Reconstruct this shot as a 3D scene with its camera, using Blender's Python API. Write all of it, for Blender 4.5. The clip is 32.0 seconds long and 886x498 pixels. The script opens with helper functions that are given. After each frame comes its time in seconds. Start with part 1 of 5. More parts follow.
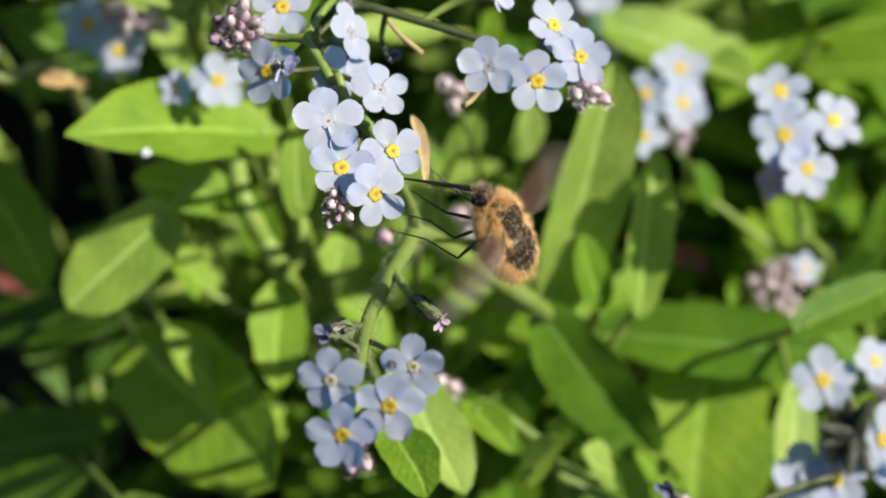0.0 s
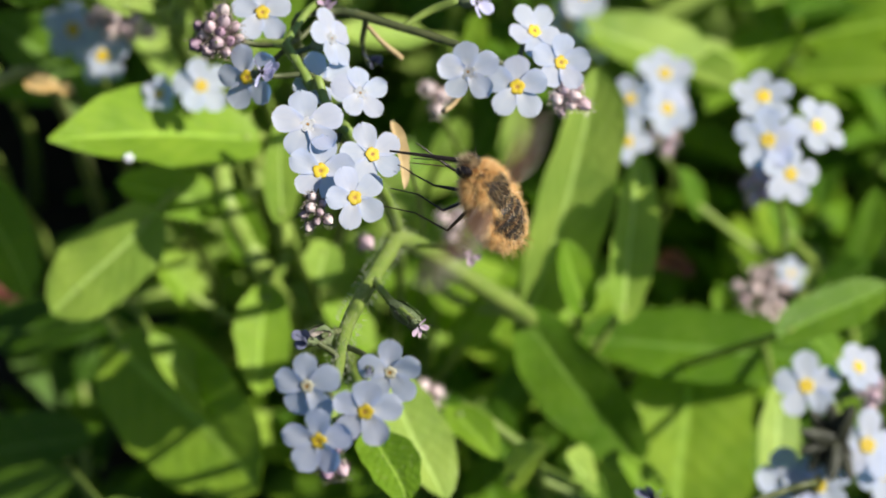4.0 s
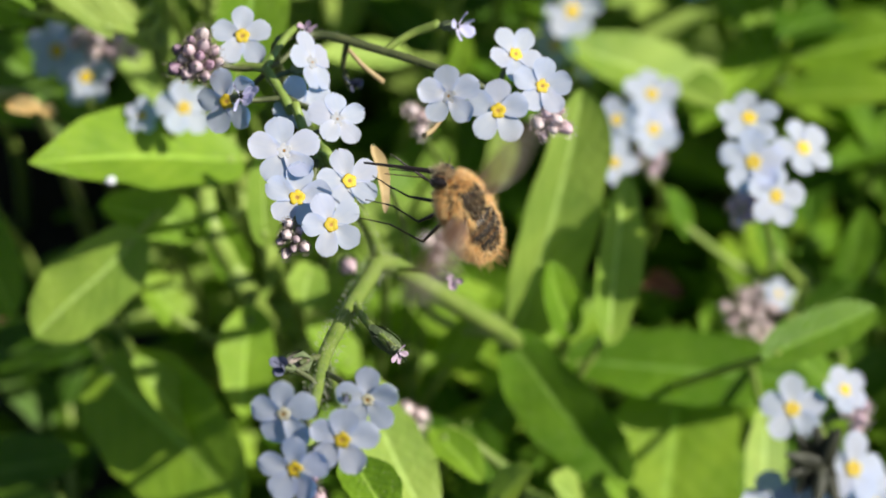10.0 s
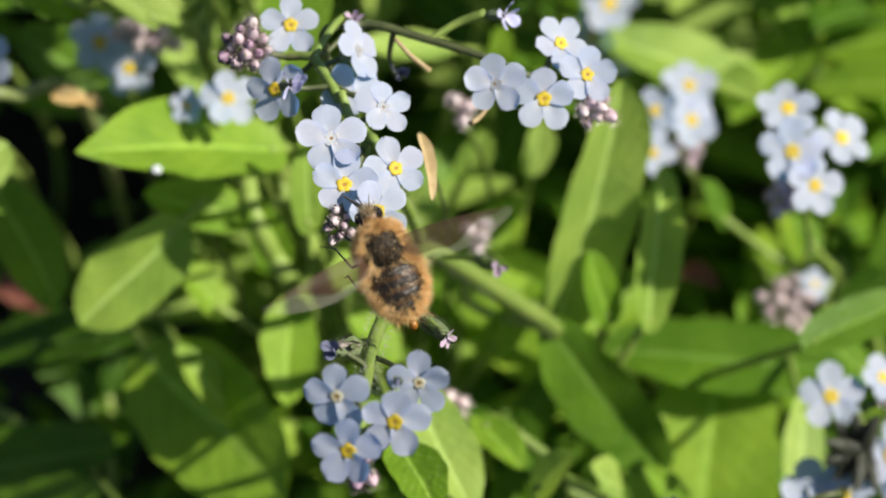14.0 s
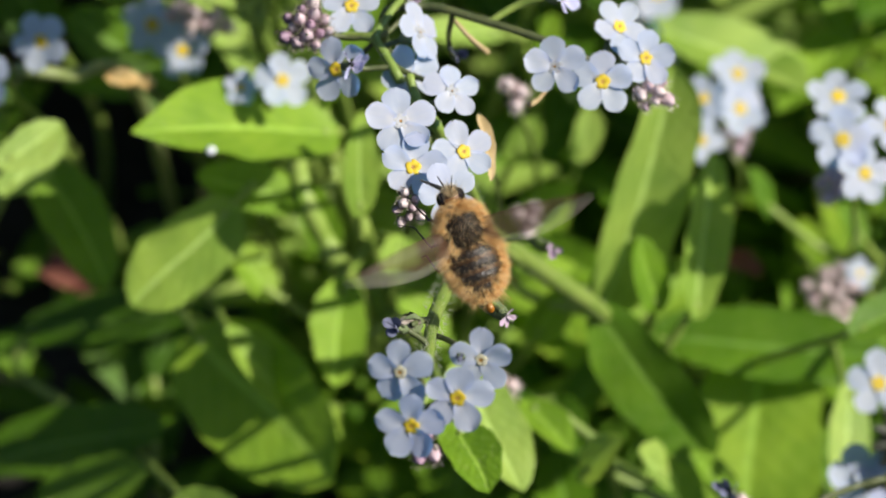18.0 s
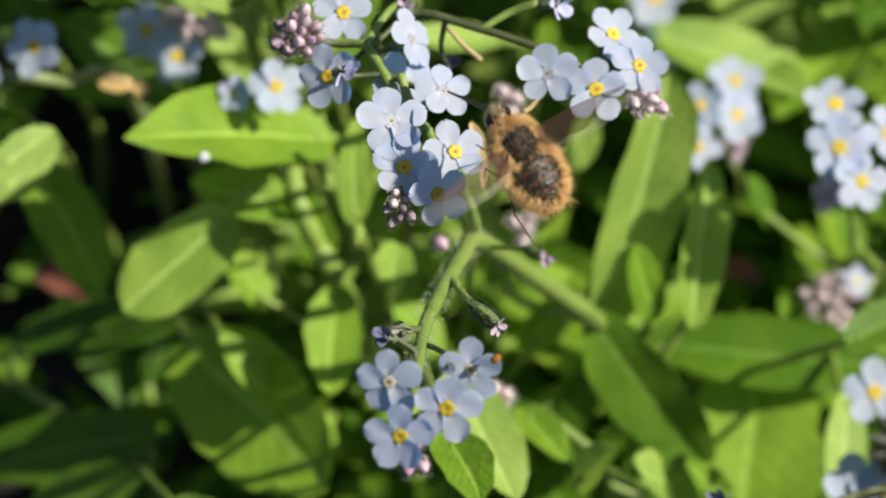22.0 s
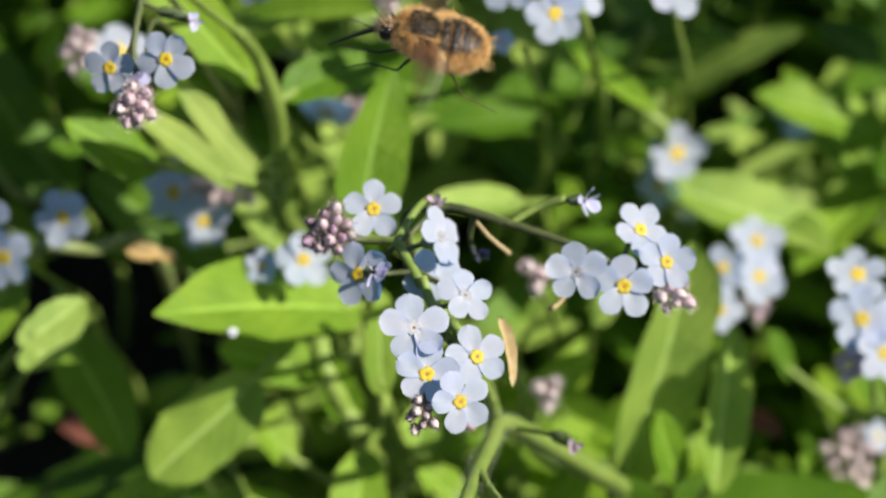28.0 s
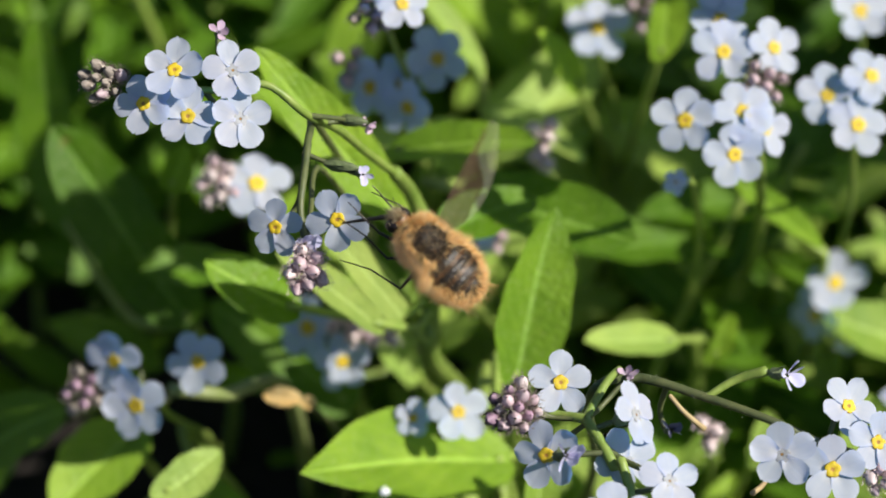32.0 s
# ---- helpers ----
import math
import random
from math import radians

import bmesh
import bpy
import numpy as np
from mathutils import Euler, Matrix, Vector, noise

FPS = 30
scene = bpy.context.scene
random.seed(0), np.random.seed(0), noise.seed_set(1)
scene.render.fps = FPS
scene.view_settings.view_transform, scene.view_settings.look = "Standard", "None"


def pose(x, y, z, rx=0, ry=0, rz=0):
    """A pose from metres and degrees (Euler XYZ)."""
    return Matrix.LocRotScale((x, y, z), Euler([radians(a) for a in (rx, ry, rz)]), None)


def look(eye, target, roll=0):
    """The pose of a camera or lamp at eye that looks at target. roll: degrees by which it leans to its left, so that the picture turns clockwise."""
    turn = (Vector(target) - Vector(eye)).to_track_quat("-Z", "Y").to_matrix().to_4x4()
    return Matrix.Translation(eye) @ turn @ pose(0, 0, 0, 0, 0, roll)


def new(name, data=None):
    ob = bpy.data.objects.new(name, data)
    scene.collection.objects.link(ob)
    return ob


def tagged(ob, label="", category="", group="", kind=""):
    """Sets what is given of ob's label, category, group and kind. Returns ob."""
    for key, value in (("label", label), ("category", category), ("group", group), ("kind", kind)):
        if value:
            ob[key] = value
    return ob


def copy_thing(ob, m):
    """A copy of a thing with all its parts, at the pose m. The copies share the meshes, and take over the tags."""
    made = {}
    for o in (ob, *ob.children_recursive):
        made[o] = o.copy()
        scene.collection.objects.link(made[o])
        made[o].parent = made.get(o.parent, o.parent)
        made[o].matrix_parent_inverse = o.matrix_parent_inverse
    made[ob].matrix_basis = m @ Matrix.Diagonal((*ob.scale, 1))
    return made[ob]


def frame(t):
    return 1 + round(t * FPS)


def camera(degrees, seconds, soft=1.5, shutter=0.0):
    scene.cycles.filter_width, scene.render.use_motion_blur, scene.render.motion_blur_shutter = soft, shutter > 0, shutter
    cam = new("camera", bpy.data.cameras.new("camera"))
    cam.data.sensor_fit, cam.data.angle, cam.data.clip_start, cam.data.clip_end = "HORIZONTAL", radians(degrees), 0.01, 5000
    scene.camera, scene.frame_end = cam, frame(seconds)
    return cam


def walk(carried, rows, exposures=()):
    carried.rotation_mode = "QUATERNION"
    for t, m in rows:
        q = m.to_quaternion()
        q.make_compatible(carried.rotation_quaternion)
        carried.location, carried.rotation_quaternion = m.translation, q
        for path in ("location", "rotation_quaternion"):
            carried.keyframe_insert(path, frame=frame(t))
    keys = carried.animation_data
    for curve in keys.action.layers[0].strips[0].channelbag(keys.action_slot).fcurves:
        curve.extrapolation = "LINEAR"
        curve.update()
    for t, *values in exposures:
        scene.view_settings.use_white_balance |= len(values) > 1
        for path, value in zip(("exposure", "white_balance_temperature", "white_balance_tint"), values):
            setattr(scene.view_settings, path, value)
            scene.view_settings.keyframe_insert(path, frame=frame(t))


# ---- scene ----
cam = camera(14, 32.0, soft=1.8, shutter=0.6)
PATH = [
    (0, pose(-0.00411, -0.23310, 0.43387, 39.720, -0.082, -0.475)),
    (0.5, pose(-0.00235, -0.23339, 0.43372, 39.749, 0.002, -0.365)),
    (1, pose(-0.00202, -0.23280, 0.43439, 39.662, -0.001, -0.465)),
    (1.5, pose(-0.00130, -0.23331, 0.43280, 39.804, -0.039, -0.422)),
    (2, pose(-0.00080, -0.23302, 0.43187, 39.780, 0.003, -0.478)),
    (2.5, pose(-0.00067, -0.23387, 0.43236, 39.769, -0.031, -0.437)),
    (3, pose(-0.00145, -0.23422, 0.43291, 39.781, -0.068, -0.450)),
    (3.5, pose(-0.00158, -0.23362, 0.43359, 39.790, -0.057, -0.427)),
    (5.5, pose(-0.00231, -0.23204, 0.43459, 39.706, -0.050, -0.471)),
    (6, pose(-0.00171, -0.23155, 0.43397, 39.766, 0.020, -0.472)),
    (6.5, pose(-0.00195, -0.23191, 0.43435, 39.800, -0.021, -0.432)),
    (7, pose(-0.00134, -0.23137, 0.43474, 39.775, 0.030, -0.380)),
    (7.5, pose(-0.00136, -0.23166, 0.43410, 39.874, 0.009, -0.463)),
    (8, pose(-0.00119, -0.23200, 0.43449, 39.923, -0.065, -0.459)),
    (8.5, pose(-0.00068, -0.23110, 0.43431, 39.891, -0.068, -0.386)),
    (9, pose(0.00000, -0.23075, 0.43500, 39.842, -0.008, -0.386)),
    (9.5, pose(0.00034, -0.23094, 0.43369, 39.959, -0.005, -0.438)),
    (10, pose(0.00078, -0.23054, 0.43363, 39.917, 0.023, -0.405)),
    (10.5, pose(0.00099, -0.23091, 0.43291, 39.938, 0.071, -0.380)),
    (11, pose(0.00009, -0.23034, 0.43220, 39.976, 0.071, -0.501)),
    (11.5, pose(0.00099, -0.22917, 0.43304, 39.866, 0.238, -0.496)),
    (12, pose(0.00103, -0.22919, 0.43366, 39.872, 0.249, -0.447)),
    (12.5, pose(-0.00074, -0.23079, 0.43442, 39.996, 0.158, -0.516)),
    (13, pose(-0.00042, -0.23137, 0.43569, 39.905, 0.314, -0.442)),
    (13.5, pose(-0.00170, -0.23277, 0.43515, 39.969, 0.242, -0.392)),
    (14, pose(-0.00268, -0.23432, 0.43561, 39.958, 0.190, -0.276)),
    (14.5, pose(-0.00330, -0.23615, 0.43514, 40.005, 0.189, -0.219)),
    (16.5, pose(-0.00650, -0.23954, 0.43469, 40.006, 0.100, 0.112)),
    (17, pose(-0.00781, -0.23922, 0.43459, 40.053, 0.000, 0.147)),
    (17.5, pose(-0.00756, -0.23778, 0.43545, 39.971, 0.017, 0.227)),
    (18, pose(-0.00773, -0.23766, 0.43614, 39.985, -0.092, 0.295)),
    (18.5, pose(-0.00742, -0.23810, 0.43625, 40.070, -0.100, 0.272)),
    (19, pose(-0.00668, -0.23857, 0.43557, 40.129, -0.064, 0.338)),
    (19.5, pose(-0.00703, -0.23764, 0.43575, 40.004, -0.136, 0.395)),
    (20, pose(-0.00726, -0.23790, 0.43580, 40.102, -0.217, 0.445)),
    (20.5, pose(-0.00707, -0.23649, 0.43680, 39.946, -0.123, 0.362)),
    (21, pose(-0.00770, -0.23705, 0.43536, 40.098, -0.182, 0.419)),
    (21.5, pose(-0.00713, -0.23594, 0.43603, 39.974, -0.106, 0.446)),
    (22, pose(-0.00582, -0.23568, 0.43479, 40.020, -0.033, 0.477)),
    (22.5, pose(-0.00497, -0.23464, 0.43444, 39.917, 0.044, 0.451)),
    (23, pose(-0.00552, -0.23500, 0.43484, 39.936, -0.045, 0.412)),
    (23.5, pose(-0.00603, -0.23445, 0.43617, 39.915, 0.113, 0.190)),
    (24, pose(-0.00678, -0.23337, 0.44051, 39.881, 0.067, 0.332)),
    (24.5, pose(-0.00602, -0.23189, 0.44599, 40.159, 0.141, 0.344)),
    (25, pose(-0.00478, -0.23169, 0.45196, 40.333, 0.185, 0.348)),
    (25.5, pose(-0.00406, -0.23258, 0.45694, 40.353, 0.171, 0.393)),
    (27.5, pose(-0.00843, -0.22966, 0.45291, 40.429, 0.011, 0.363)),
    (28, pose(-0.00870, -0.22372, 0.44965, 40.291, 0.033, 0.475)),
    (28.5, pose(-0.01150, -0.22013, 0.44705, 40.443, -0.202, 0.459)),
    (29, pose(-0.01150, -0.21468, 0.44590, 40.405, -0.042, 0.402)),
    (29.5, pose(-0.01208, -0.20936, 0.44600, 40.394, -0.003, 0.488)),
    (30, pose(-0.01415, -0.20245, 0.44581, 40.262, -0.041, 0.540)),
    (30.5, pose(-0.01771, -0.19744, 0.44501, 40.184, -0.021, 0.576)),
    (31, pose(-0.02353, -0.19682, 0.44266, 40.399, -0.198, 0.536)),
    (31.5, pose(-0.02646, -0.19472, 0.44126, 40.324, -0.231, 0.627)),
    (32, pose(-0.02900, -0.19198, 0.43910, 40.244, -0.331, 0.634)),
]
walk(cam, PATH)
cam.data.dof.use_dof = True
cam.data.dof.focus_distance = 0.355
cam.data.dof.aperture_fstop = 30.0

# ---- world, sun, exposure ----
# the slope frame: u to the right, v up the slope of view, d into the depth, all in millimetres
MM = 0.001
RIGHT = Vector((1, 0, 0))
UP = Vector((0, math.sin(radians(50)), math.cos(radians(50))))
DEEP = Vector((0, math.cos(radians(50)), -math.sin(radians(50))))
ORIGIN = Vector((0, 0, 0.160))


def at(p):
    return ORIGIN + (RIGHT * p[0] + UP * p[1] + DEEP * p[2]) * MM


TO_SUN = (RIGHT * 0.70 + UP * 0.36 - DEEP * 0.62).normalized()
sky_world = bpy.data.worlds.new("sky")
scene.world = sky_world
sky_world.use_nodes = True
wt = sky_world.node_tree
sky = wt.nodes.new("ShaderNodeTexSky")
sky.sky_type = "NISHITA"
sky.sun_disc = False
sky.sun_elevation = math.asin(TO_SUN.z)
sky.sun_rotation = math.atan2(TO_SUN.x, TO_SUN.y)
wt.links.new(sky.outputs[0], wt.nodes["Background"].inputs[0])
wt.nodes["Background"].inputs[1].default_value = 0.055
sun = new("sun", bpy.data.lights.new("sun", "SUN"))
sun.data.energy = 5.0
sun.data.angle = radians(0.55)
sun.data.color = (1.0, 0.95, 0.86)
sun.matrix_world = look(TO_SUN * 3, (0, 0, 0))
scene.view_settings.exposure = 0.61


# ---- materials ----
def material(name, rough=0.6):
    m = bpy.data.materials.new(name)
    m.use_nodes = True
    b = m.node_tree.nodes["Principled BSDF"]
    b.inputs["Roughness"].default_value = rough
    return m, m.node_tree, b


def node(tree, kind, **values):
    n = tree.nodes.new(kind)
    for key, v in values.items():
        n.inputs[key.replace("_", " ")].default_value = v
    return n


def ramp(tree, fac, stops):
    r = tree.nodes.new("ShaderNodeValToRGB")
    els = r.color_ramp.elements
    while len(els) < len(stops):
        els.new(0.5)
    for e, (pos, c) in zip(els, stops):
        e.position, e.color = pos, (*c, 1)
    tree.links.new(fac, r.inputs[0])
    return r.outputs[0]


def mix(tree, fac, a, b, blend="MIX"):
    n = tree.nodes.new("ShaderNodeMix")
    n.data_type, n.blend_type = "RGBA", blend
    for sock, v in ((n.inputs[0], fac), (n.inputs[6], a), (n.inputs[7], b)):
        if isinstance(v, bpy.types.NodeSocket):
            tree.links.new(v, sock)
        elif isinstance(v, (int, float)):
            sock.default_value = v
        else:
            sock.default_value = (*v, 1)
    return n.outputs[2]


def noise_tex(tree, scale, coord, detail=3.0, rough=0.55):
    n = node(tree, "ShaderNodeTexNoise", Scale=scale, Detail=detail, Roughness=rough)
    tree.links.new(coord, n.inputs["Vector"])
    return n.outputs["Fac"]


def bump(tree, height, strength, dist):
    n = node(tree, "ShaderNodeBump", Strength=strength, Distance=dist)
    tree.links.new(height, n.inputs["Height"])
    return n.outputs[0]


def add_translucency(m, tree, b, colour, share):
    """A thin leaf or petal: part of the light passes through."""
    t = tree.nodes.new("ShaderNodeBsdfTranslucent")
    if isinstance(colour, bpy.types.NodeSocket):
        tree.links.new(colour, t.inputs[0])
    else:
        t.inputs[0].default_value = (*colour, 1)
    mx = tree.nodes.new("ShaderNodeMixShader")
    mx.inputs[0].default_value = share
    tree.links.new(b.outputs[0], mx.inputs[1])
    tree.links.new(t.outputs[0], mx.inputs[2])
    tree.links.new(mx.outputs[0], tree.nodes["Material Output"].inputs[0])


def object_coord(tree):
    return tree.nodes.new("ShaderNodeTexCoord").outputs["Object"]


def petal_material(name, inner, outer, share=0.3, through_colour=None):
    """Thin petal: pale where light falls on it, deeper in colour where light passes through."""
    m, t, b = material(name, 0.6)
    b.inputs["Specular IOR Level"].default_value = 0.25
    co = object_coord(t)
    ln = t.nodes.new("ShaderNodeVectorMath")
    ln.operation = "LENGTH"
    t.links.new(co, ln.inputs[0])
    mul = node(t, "ShaderNodeMath")
    mul.operation = "MULTIPLY"
    mul.inputs[1].default_value = 250.0
    t.links.new(ln.outputs["Value"], mul.inputs[0])
    base = ramp(t, mul.outputs[0], [(0.22, inner), (0.42, outer), (0.9, [min(0.95, c * 1.04) for c in outer])])
    rnd = t.nodes.new("ShaderNodeObjectInfo").outputs["Random"]
    tint = ramp(t, rnd, [(0.0, (0.93, 0.95, 1.0)), (0.5, (1, 1, 1)), (1.0, (1.0, 0.97, 1.0))])
    col = mix(t, 1.0, base, tint, "MULTIPLY")
    st = mix(t, noise_tex(t, 700, co), (0.92, 0.94, 0.98), (1.0, 1.0, 1.0))
    col = mix(t, 1.0, col, st, "MULTIPLY")
    stretch = node(t, "ShaderNodeVectorMath")
    stretch.operation = "MULTIPLY"
    stretch.inputs[1].default_value = (300, 2600, 500)
    t.links.new(co, stretch.inputs[0])
    streak = noise_tex(t, 1.0, stretch.outputs[0])
    col = mix(t, 1.0, col, ramp(t, streak, [(0.35, (0.93, 0.95, 0.99)), (0.6, (1, 1, 1))]), "MULTIPLY")
    t.links.new(col, b.inputs["Base Color"])
    t.links.new(bump(t, streak, 0.12, 0.0002), b.inputs["Normal"])
    b.inputs["Sheen Weight"].default_value = 0.1
    passing = mix(t, 1.0, st, through_colour, "MULTIPLY") if through_colour else col
    add_translucency(m, t, b, passing, share)
    return m


PETAL = petal_material("petal_blue", (0.66, 0.66, 0.66), (0.555, 0.577, 0.638), 0.45, (0.25, 0.50, 0.95))
PETAL_OLD = petal_material("petal_withered", (0.70, 0.65, 0.78), (0.62, 0.60, 0.78), 0.35)
PETAL_DARK = petal_material("petal_shrivelled", (0.07, 0.075, 0.12), (0.15, 0.155, 0.22), 0.1)
PETAL_PINK = petal_material("petal_pink", (0.465, 0.375, 0.435), (0.495, 0.36, 0.435), 0.2)


def mottled(name, a, b_col, scale, rough=0.6, strength=0.4, dist=0.0002, share=0.0):
    m, t, b = material(name, rough)
    co = object_coord(t)
    fine = noise_tex(t, scale, co, 4.0)
    broad = noise_tex(t, scale * 0.18, co)
    f = mix(t, 0.5, fine, broad)
    col = ramp(t, f, [(0.35, a), (0.65, b_col)])
    rnd = t.nodes.new("ShaderNodeObjectInfo").outputs["Random"]
    col = mix(t, 1.0, col, ramp(t, rnd, [(0, (0.8, 0.8, 0.8)), (1, (1.15, 1.12, 1.1))]), "MULTIPLY")
    t.links.new(col, b.inputs["Base Color"])
    t.links.new(bump(t, fine, strength, dist), b.inputs["Normal"])
    if share:
        add_translucency(m, t, b, col, share)
    return m


EYE_YELLOW = mottled("eye_yellow", (0.66, 0.47, 0.015), (0.70, 0.56, 0.03), 3000, share=0.25)
EYE_PALE = mottled("eye_pale", (0.44, 0.46, 0.49), (0.49, 0.51, 0.54), 3000, share=0.3)
EYE_CREAM = mottled("eye_cream", (0.68, 0.64, 0.40), (0.76, 0.73, 0.56), 3000, share=0.3)
THROAT = mottled("throat", (0.26, 0.13, 0.02), (0.40, 0.22, 0.03), 4000)
CALYX = mottled("calyx_green", (0.075, 0.115, 0.04), (0.19, 0.23, 0.11), 2500, 0.75, 0.8)
CALYX_DARK = mottled("calyx_dark", (0.13, 0.105, 0.085), (0.42, 0.37, 0.32), 2500, 0.8, 0.8)
STEM = mottled("stem_green", (0.16, 0.26, 0.035), (0.28, 0.36, 0.08), 900, 0.5, 0.4, share=0.15)
STEM_DARK = mottled("stem_brownish", (0.0455, 0.065, 0.0195), (0.104, 0.117, 0.039), 900, 0.55)
STEM_PALE = mottled("stem_pale", (0.182, 0.234, 0.065), (0.26, 0.299, 0.117), 900, 0.5, share=0.15)
HAIR = mottled("plant_hair", (0.55, 0.60, 0.40), (0.70, 0.72, 0.56), 900, 0.4, share=0.4)
BUD_PALE = mottled("bud_faded", (0.646, 0.51, 0.51), (0.782, 0.705, 0.697), 1600, 0.7, 0.5, share=0.2)
SEED = mottled("seed_pod", (0.02, 0.022, 0.014), (0.05, 0.055, 0.03), 2500, 0.6, 0.8)
BUD_PINK = mottled("bud_pink", (0.495, 0.338, 0.39), (0.66, 0.562, 0.585), 1600, 0.6, 0.4, share=0.2)
BUD_PURPLE = mottled("bud_purple", (0.22, 0.13, 0.19), (0.42, 0.29, 0.37), 1600, 0.6, 0.5)
STRAW = mottled("straw_bract", (0.375, 0.27, 0.12), (0.54, 0.42, 0.225), 700, 0.6, 0.5, share=0.25)
ORANGE = mottled("orange_bract", (0.58, 0.36, 0.12), (0.78, 0.60, 0.30), 500, 0.6, 0.5, share=0.3)
RUSSET = mottled("russet_leaf", (0.143, 0.039, 0.026), (0.273, 0.104, 0.0715), 300, 0.6, 0.5, share=0.2)


def leaf_material(name, deep, light, share, islands=False):
    m, t, b = material(name, 0.5)
    b.inputs["Specular IOR Level"].default_value = 0.25
    uv = t.nodes.new("ShaderNodeUVMap").outputs[0]
    sep = t.nodes.new("ShaderNodeSeparateXYZ")
    t.links.new(uv, sep.inputs[0])
    co = object_coord(t)
    rnd = t.nodes.new("ShaderNodeNewGeometry").outputs["Random Per Island"] if islands else t.nodes.new("ShaderNodeObjectInfo").outputs["Random"]
    base = ramp(t, rnd, [(0.0, deep), (1.0, light)])
    blotch = ramp(t, noise_tex(t, 110, co, 4.0), [(0.3, (0.68, 0.76, 0.66)), (0.7, (1.17, 1.1, 1.05))])
    col = mix(t, 1.0, base, blotch, "MULTIPLY")
    # paler midrib along the middle
    rib = ramp(t, sep.outputs["Y"], [(0.455, (0, 0, 0)), (0.5, (0.8, 0.8, 0.8)), (0.545, (0, 0, 0))])
    col = mix(t, rib, col, [min(1.0, c * 1.5 + 0.05) for c in light])
    # side veins that slant towards the tip
    half = node(t, "ShaderNodeMath")
    half.operation = "ABSOLUTE"
    off = node(t, "ShaderNodeMath")
    off.operation = "SUBTRACT"
    off.inputs[1].default_value = 0.5
    t.links.new(sep.outputs["Y"], off.inputs[0])
    t.links.new(off.outputs[0], half.inputs[0])
    slant = node(t, "ShaderNodeMath")
    slant.operation = "MULTIPLY_ADD"
    slant.inputs[1].default_value = -2.2
    t.links.new(half.outputs[0], slant.inputs[0])
    t.links.new(sep.outputs["X"], slant.inputs[2])
    joined = t.nodes.new("ShaderNodeCombineXYZ")
    t.links.new(slant.outputs[0], joined.inputs[0])
    t.links.new(half.outputs[0], joined.inputs[1])
    veins = node(t, "ShaderNodeTexWave", Scale=0.75, Distortion=3.0, Detail=2.0)
    veins.bands_direction = "X"
    t.links.new(joined.outputs[0], veins.inputs["Vector"])
    vein = ramp(t, veins.outputs["Fac"], [(0.0, (0.95, 0.96, 0.93)), (0.75, (1, 1, 1)), (1.0, (1.06, 1.04, 1.08))])
    col = mix(t, 1.0, col, vein, "MULTIPLY")
    # pale hair bases, like fine stippling, and a few brown blemishes
    dots = node(t, "ShaderNodeTexVoronoi", Scale=1500.0)
    t.links.new(co, dots.inputs["Vector"])
    fleck = ramp(t, dots.outputs["Distance"], [(0.12, (0.45, 0.45, 0.45)), (0.3, (0, 0, 0))])
    col = mix(t, fleck, col, (0.30, 0.36, 0.14))
    blemish = ramp(t, noise_tex(t, 190, co, 2.0), [(0.735, (0, 0, 0)), (0.775, (0.7, 0.7, 0.7))])
    col = mix(t, blemish, col, (0.20, 0.13, 0.045))
    t.links.new(col, b.inputs["Base Color"])
    h = mix(t, 0.5, mix(t, 0.82, veins.outputs["Fac"], dots.outputs["Distance"]), noise_tex(t, 600, co, 3.0))
    t.links.new(bump(t, h, 0.5, 0.0006), b.inputs["Normal"])
    add_translucency(m, t, b, mix(t, 1.0, col, (1.1, 1.12, 0.6), "MULTIPLY"), share)
    return m


LEAF = leaf_material("leaf_green", (0.150, 0.290, 0.016), (0.275, 0.435, 0.040), 0.43)
LEAF_MID = leaf_material("leaf_mid_green", (0.0874, 0.195, 0.012), (0.157, 0.285, 0.022), 0.40)
LEAF_DULL = leaf_material("leaf_dull_pale", (0.262, 0.364, 0.0728), (0.335, 0.437, 0.116), 0.40)
LEAF_PALE = leaf_material("leaf_pale", (0.275, 0.42, 0.062), (0.365, 0.50, 0.12), 0.43)
LEAF_COVER = leaf_material("leaf_ground_cover", (0.05, 0.13, 0.006), (0.17, 0.31, 0.018), 0.38, True)
# darker copy of the leaf green, with shade put into the colour
LEAF_SHADED = leaf_material("leaf_shaded", (0.0437, 0.114, 0.00437), (0.105, 0.22, 0.00874), 0.34)


def soil_material():
    m, t, b = material("soil", 0.95)
    co = object_coord(t)
    # near-black soil tone: the shade under the foliage is put into this colour
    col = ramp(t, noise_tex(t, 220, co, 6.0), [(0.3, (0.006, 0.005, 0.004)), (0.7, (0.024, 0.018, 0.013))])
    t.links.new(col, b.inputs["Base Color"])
    t.links.new(bump(t, noise_tex(t, 400, co, 6.0), 0.9, 0.003), b.inputs["Normal"])
    return m


SOIL = soil_material()
CUTICLE = mottled("fly_cuticle", (0.012, 0.009, 0.007), (0.05, 0.032, 0.02), 1500, 0.6, 0.8)
CUTICLE_TAN = mottled("fly_tan_cuticle", (0.075, 0.0338, 0.009), (0.18, 0.0825, 0.0225), 1200, 0.45)
PLATE = mottled("fly_back", (0.010, 0.008, 0.006), (0.05, 0.036, 0.024), 2600, 0.28, 0.9)
FLY_EYE = mottled("fly_eye", (0.006, 0.004, 0.004), (0.014, 0.009, 0.008), 6000, 0.12, 0.2)
LEG = mottled("fly_leg", (0.012, 0.009, 0.008), (0.03, 0.02, 0.015), 2000, 0.35)
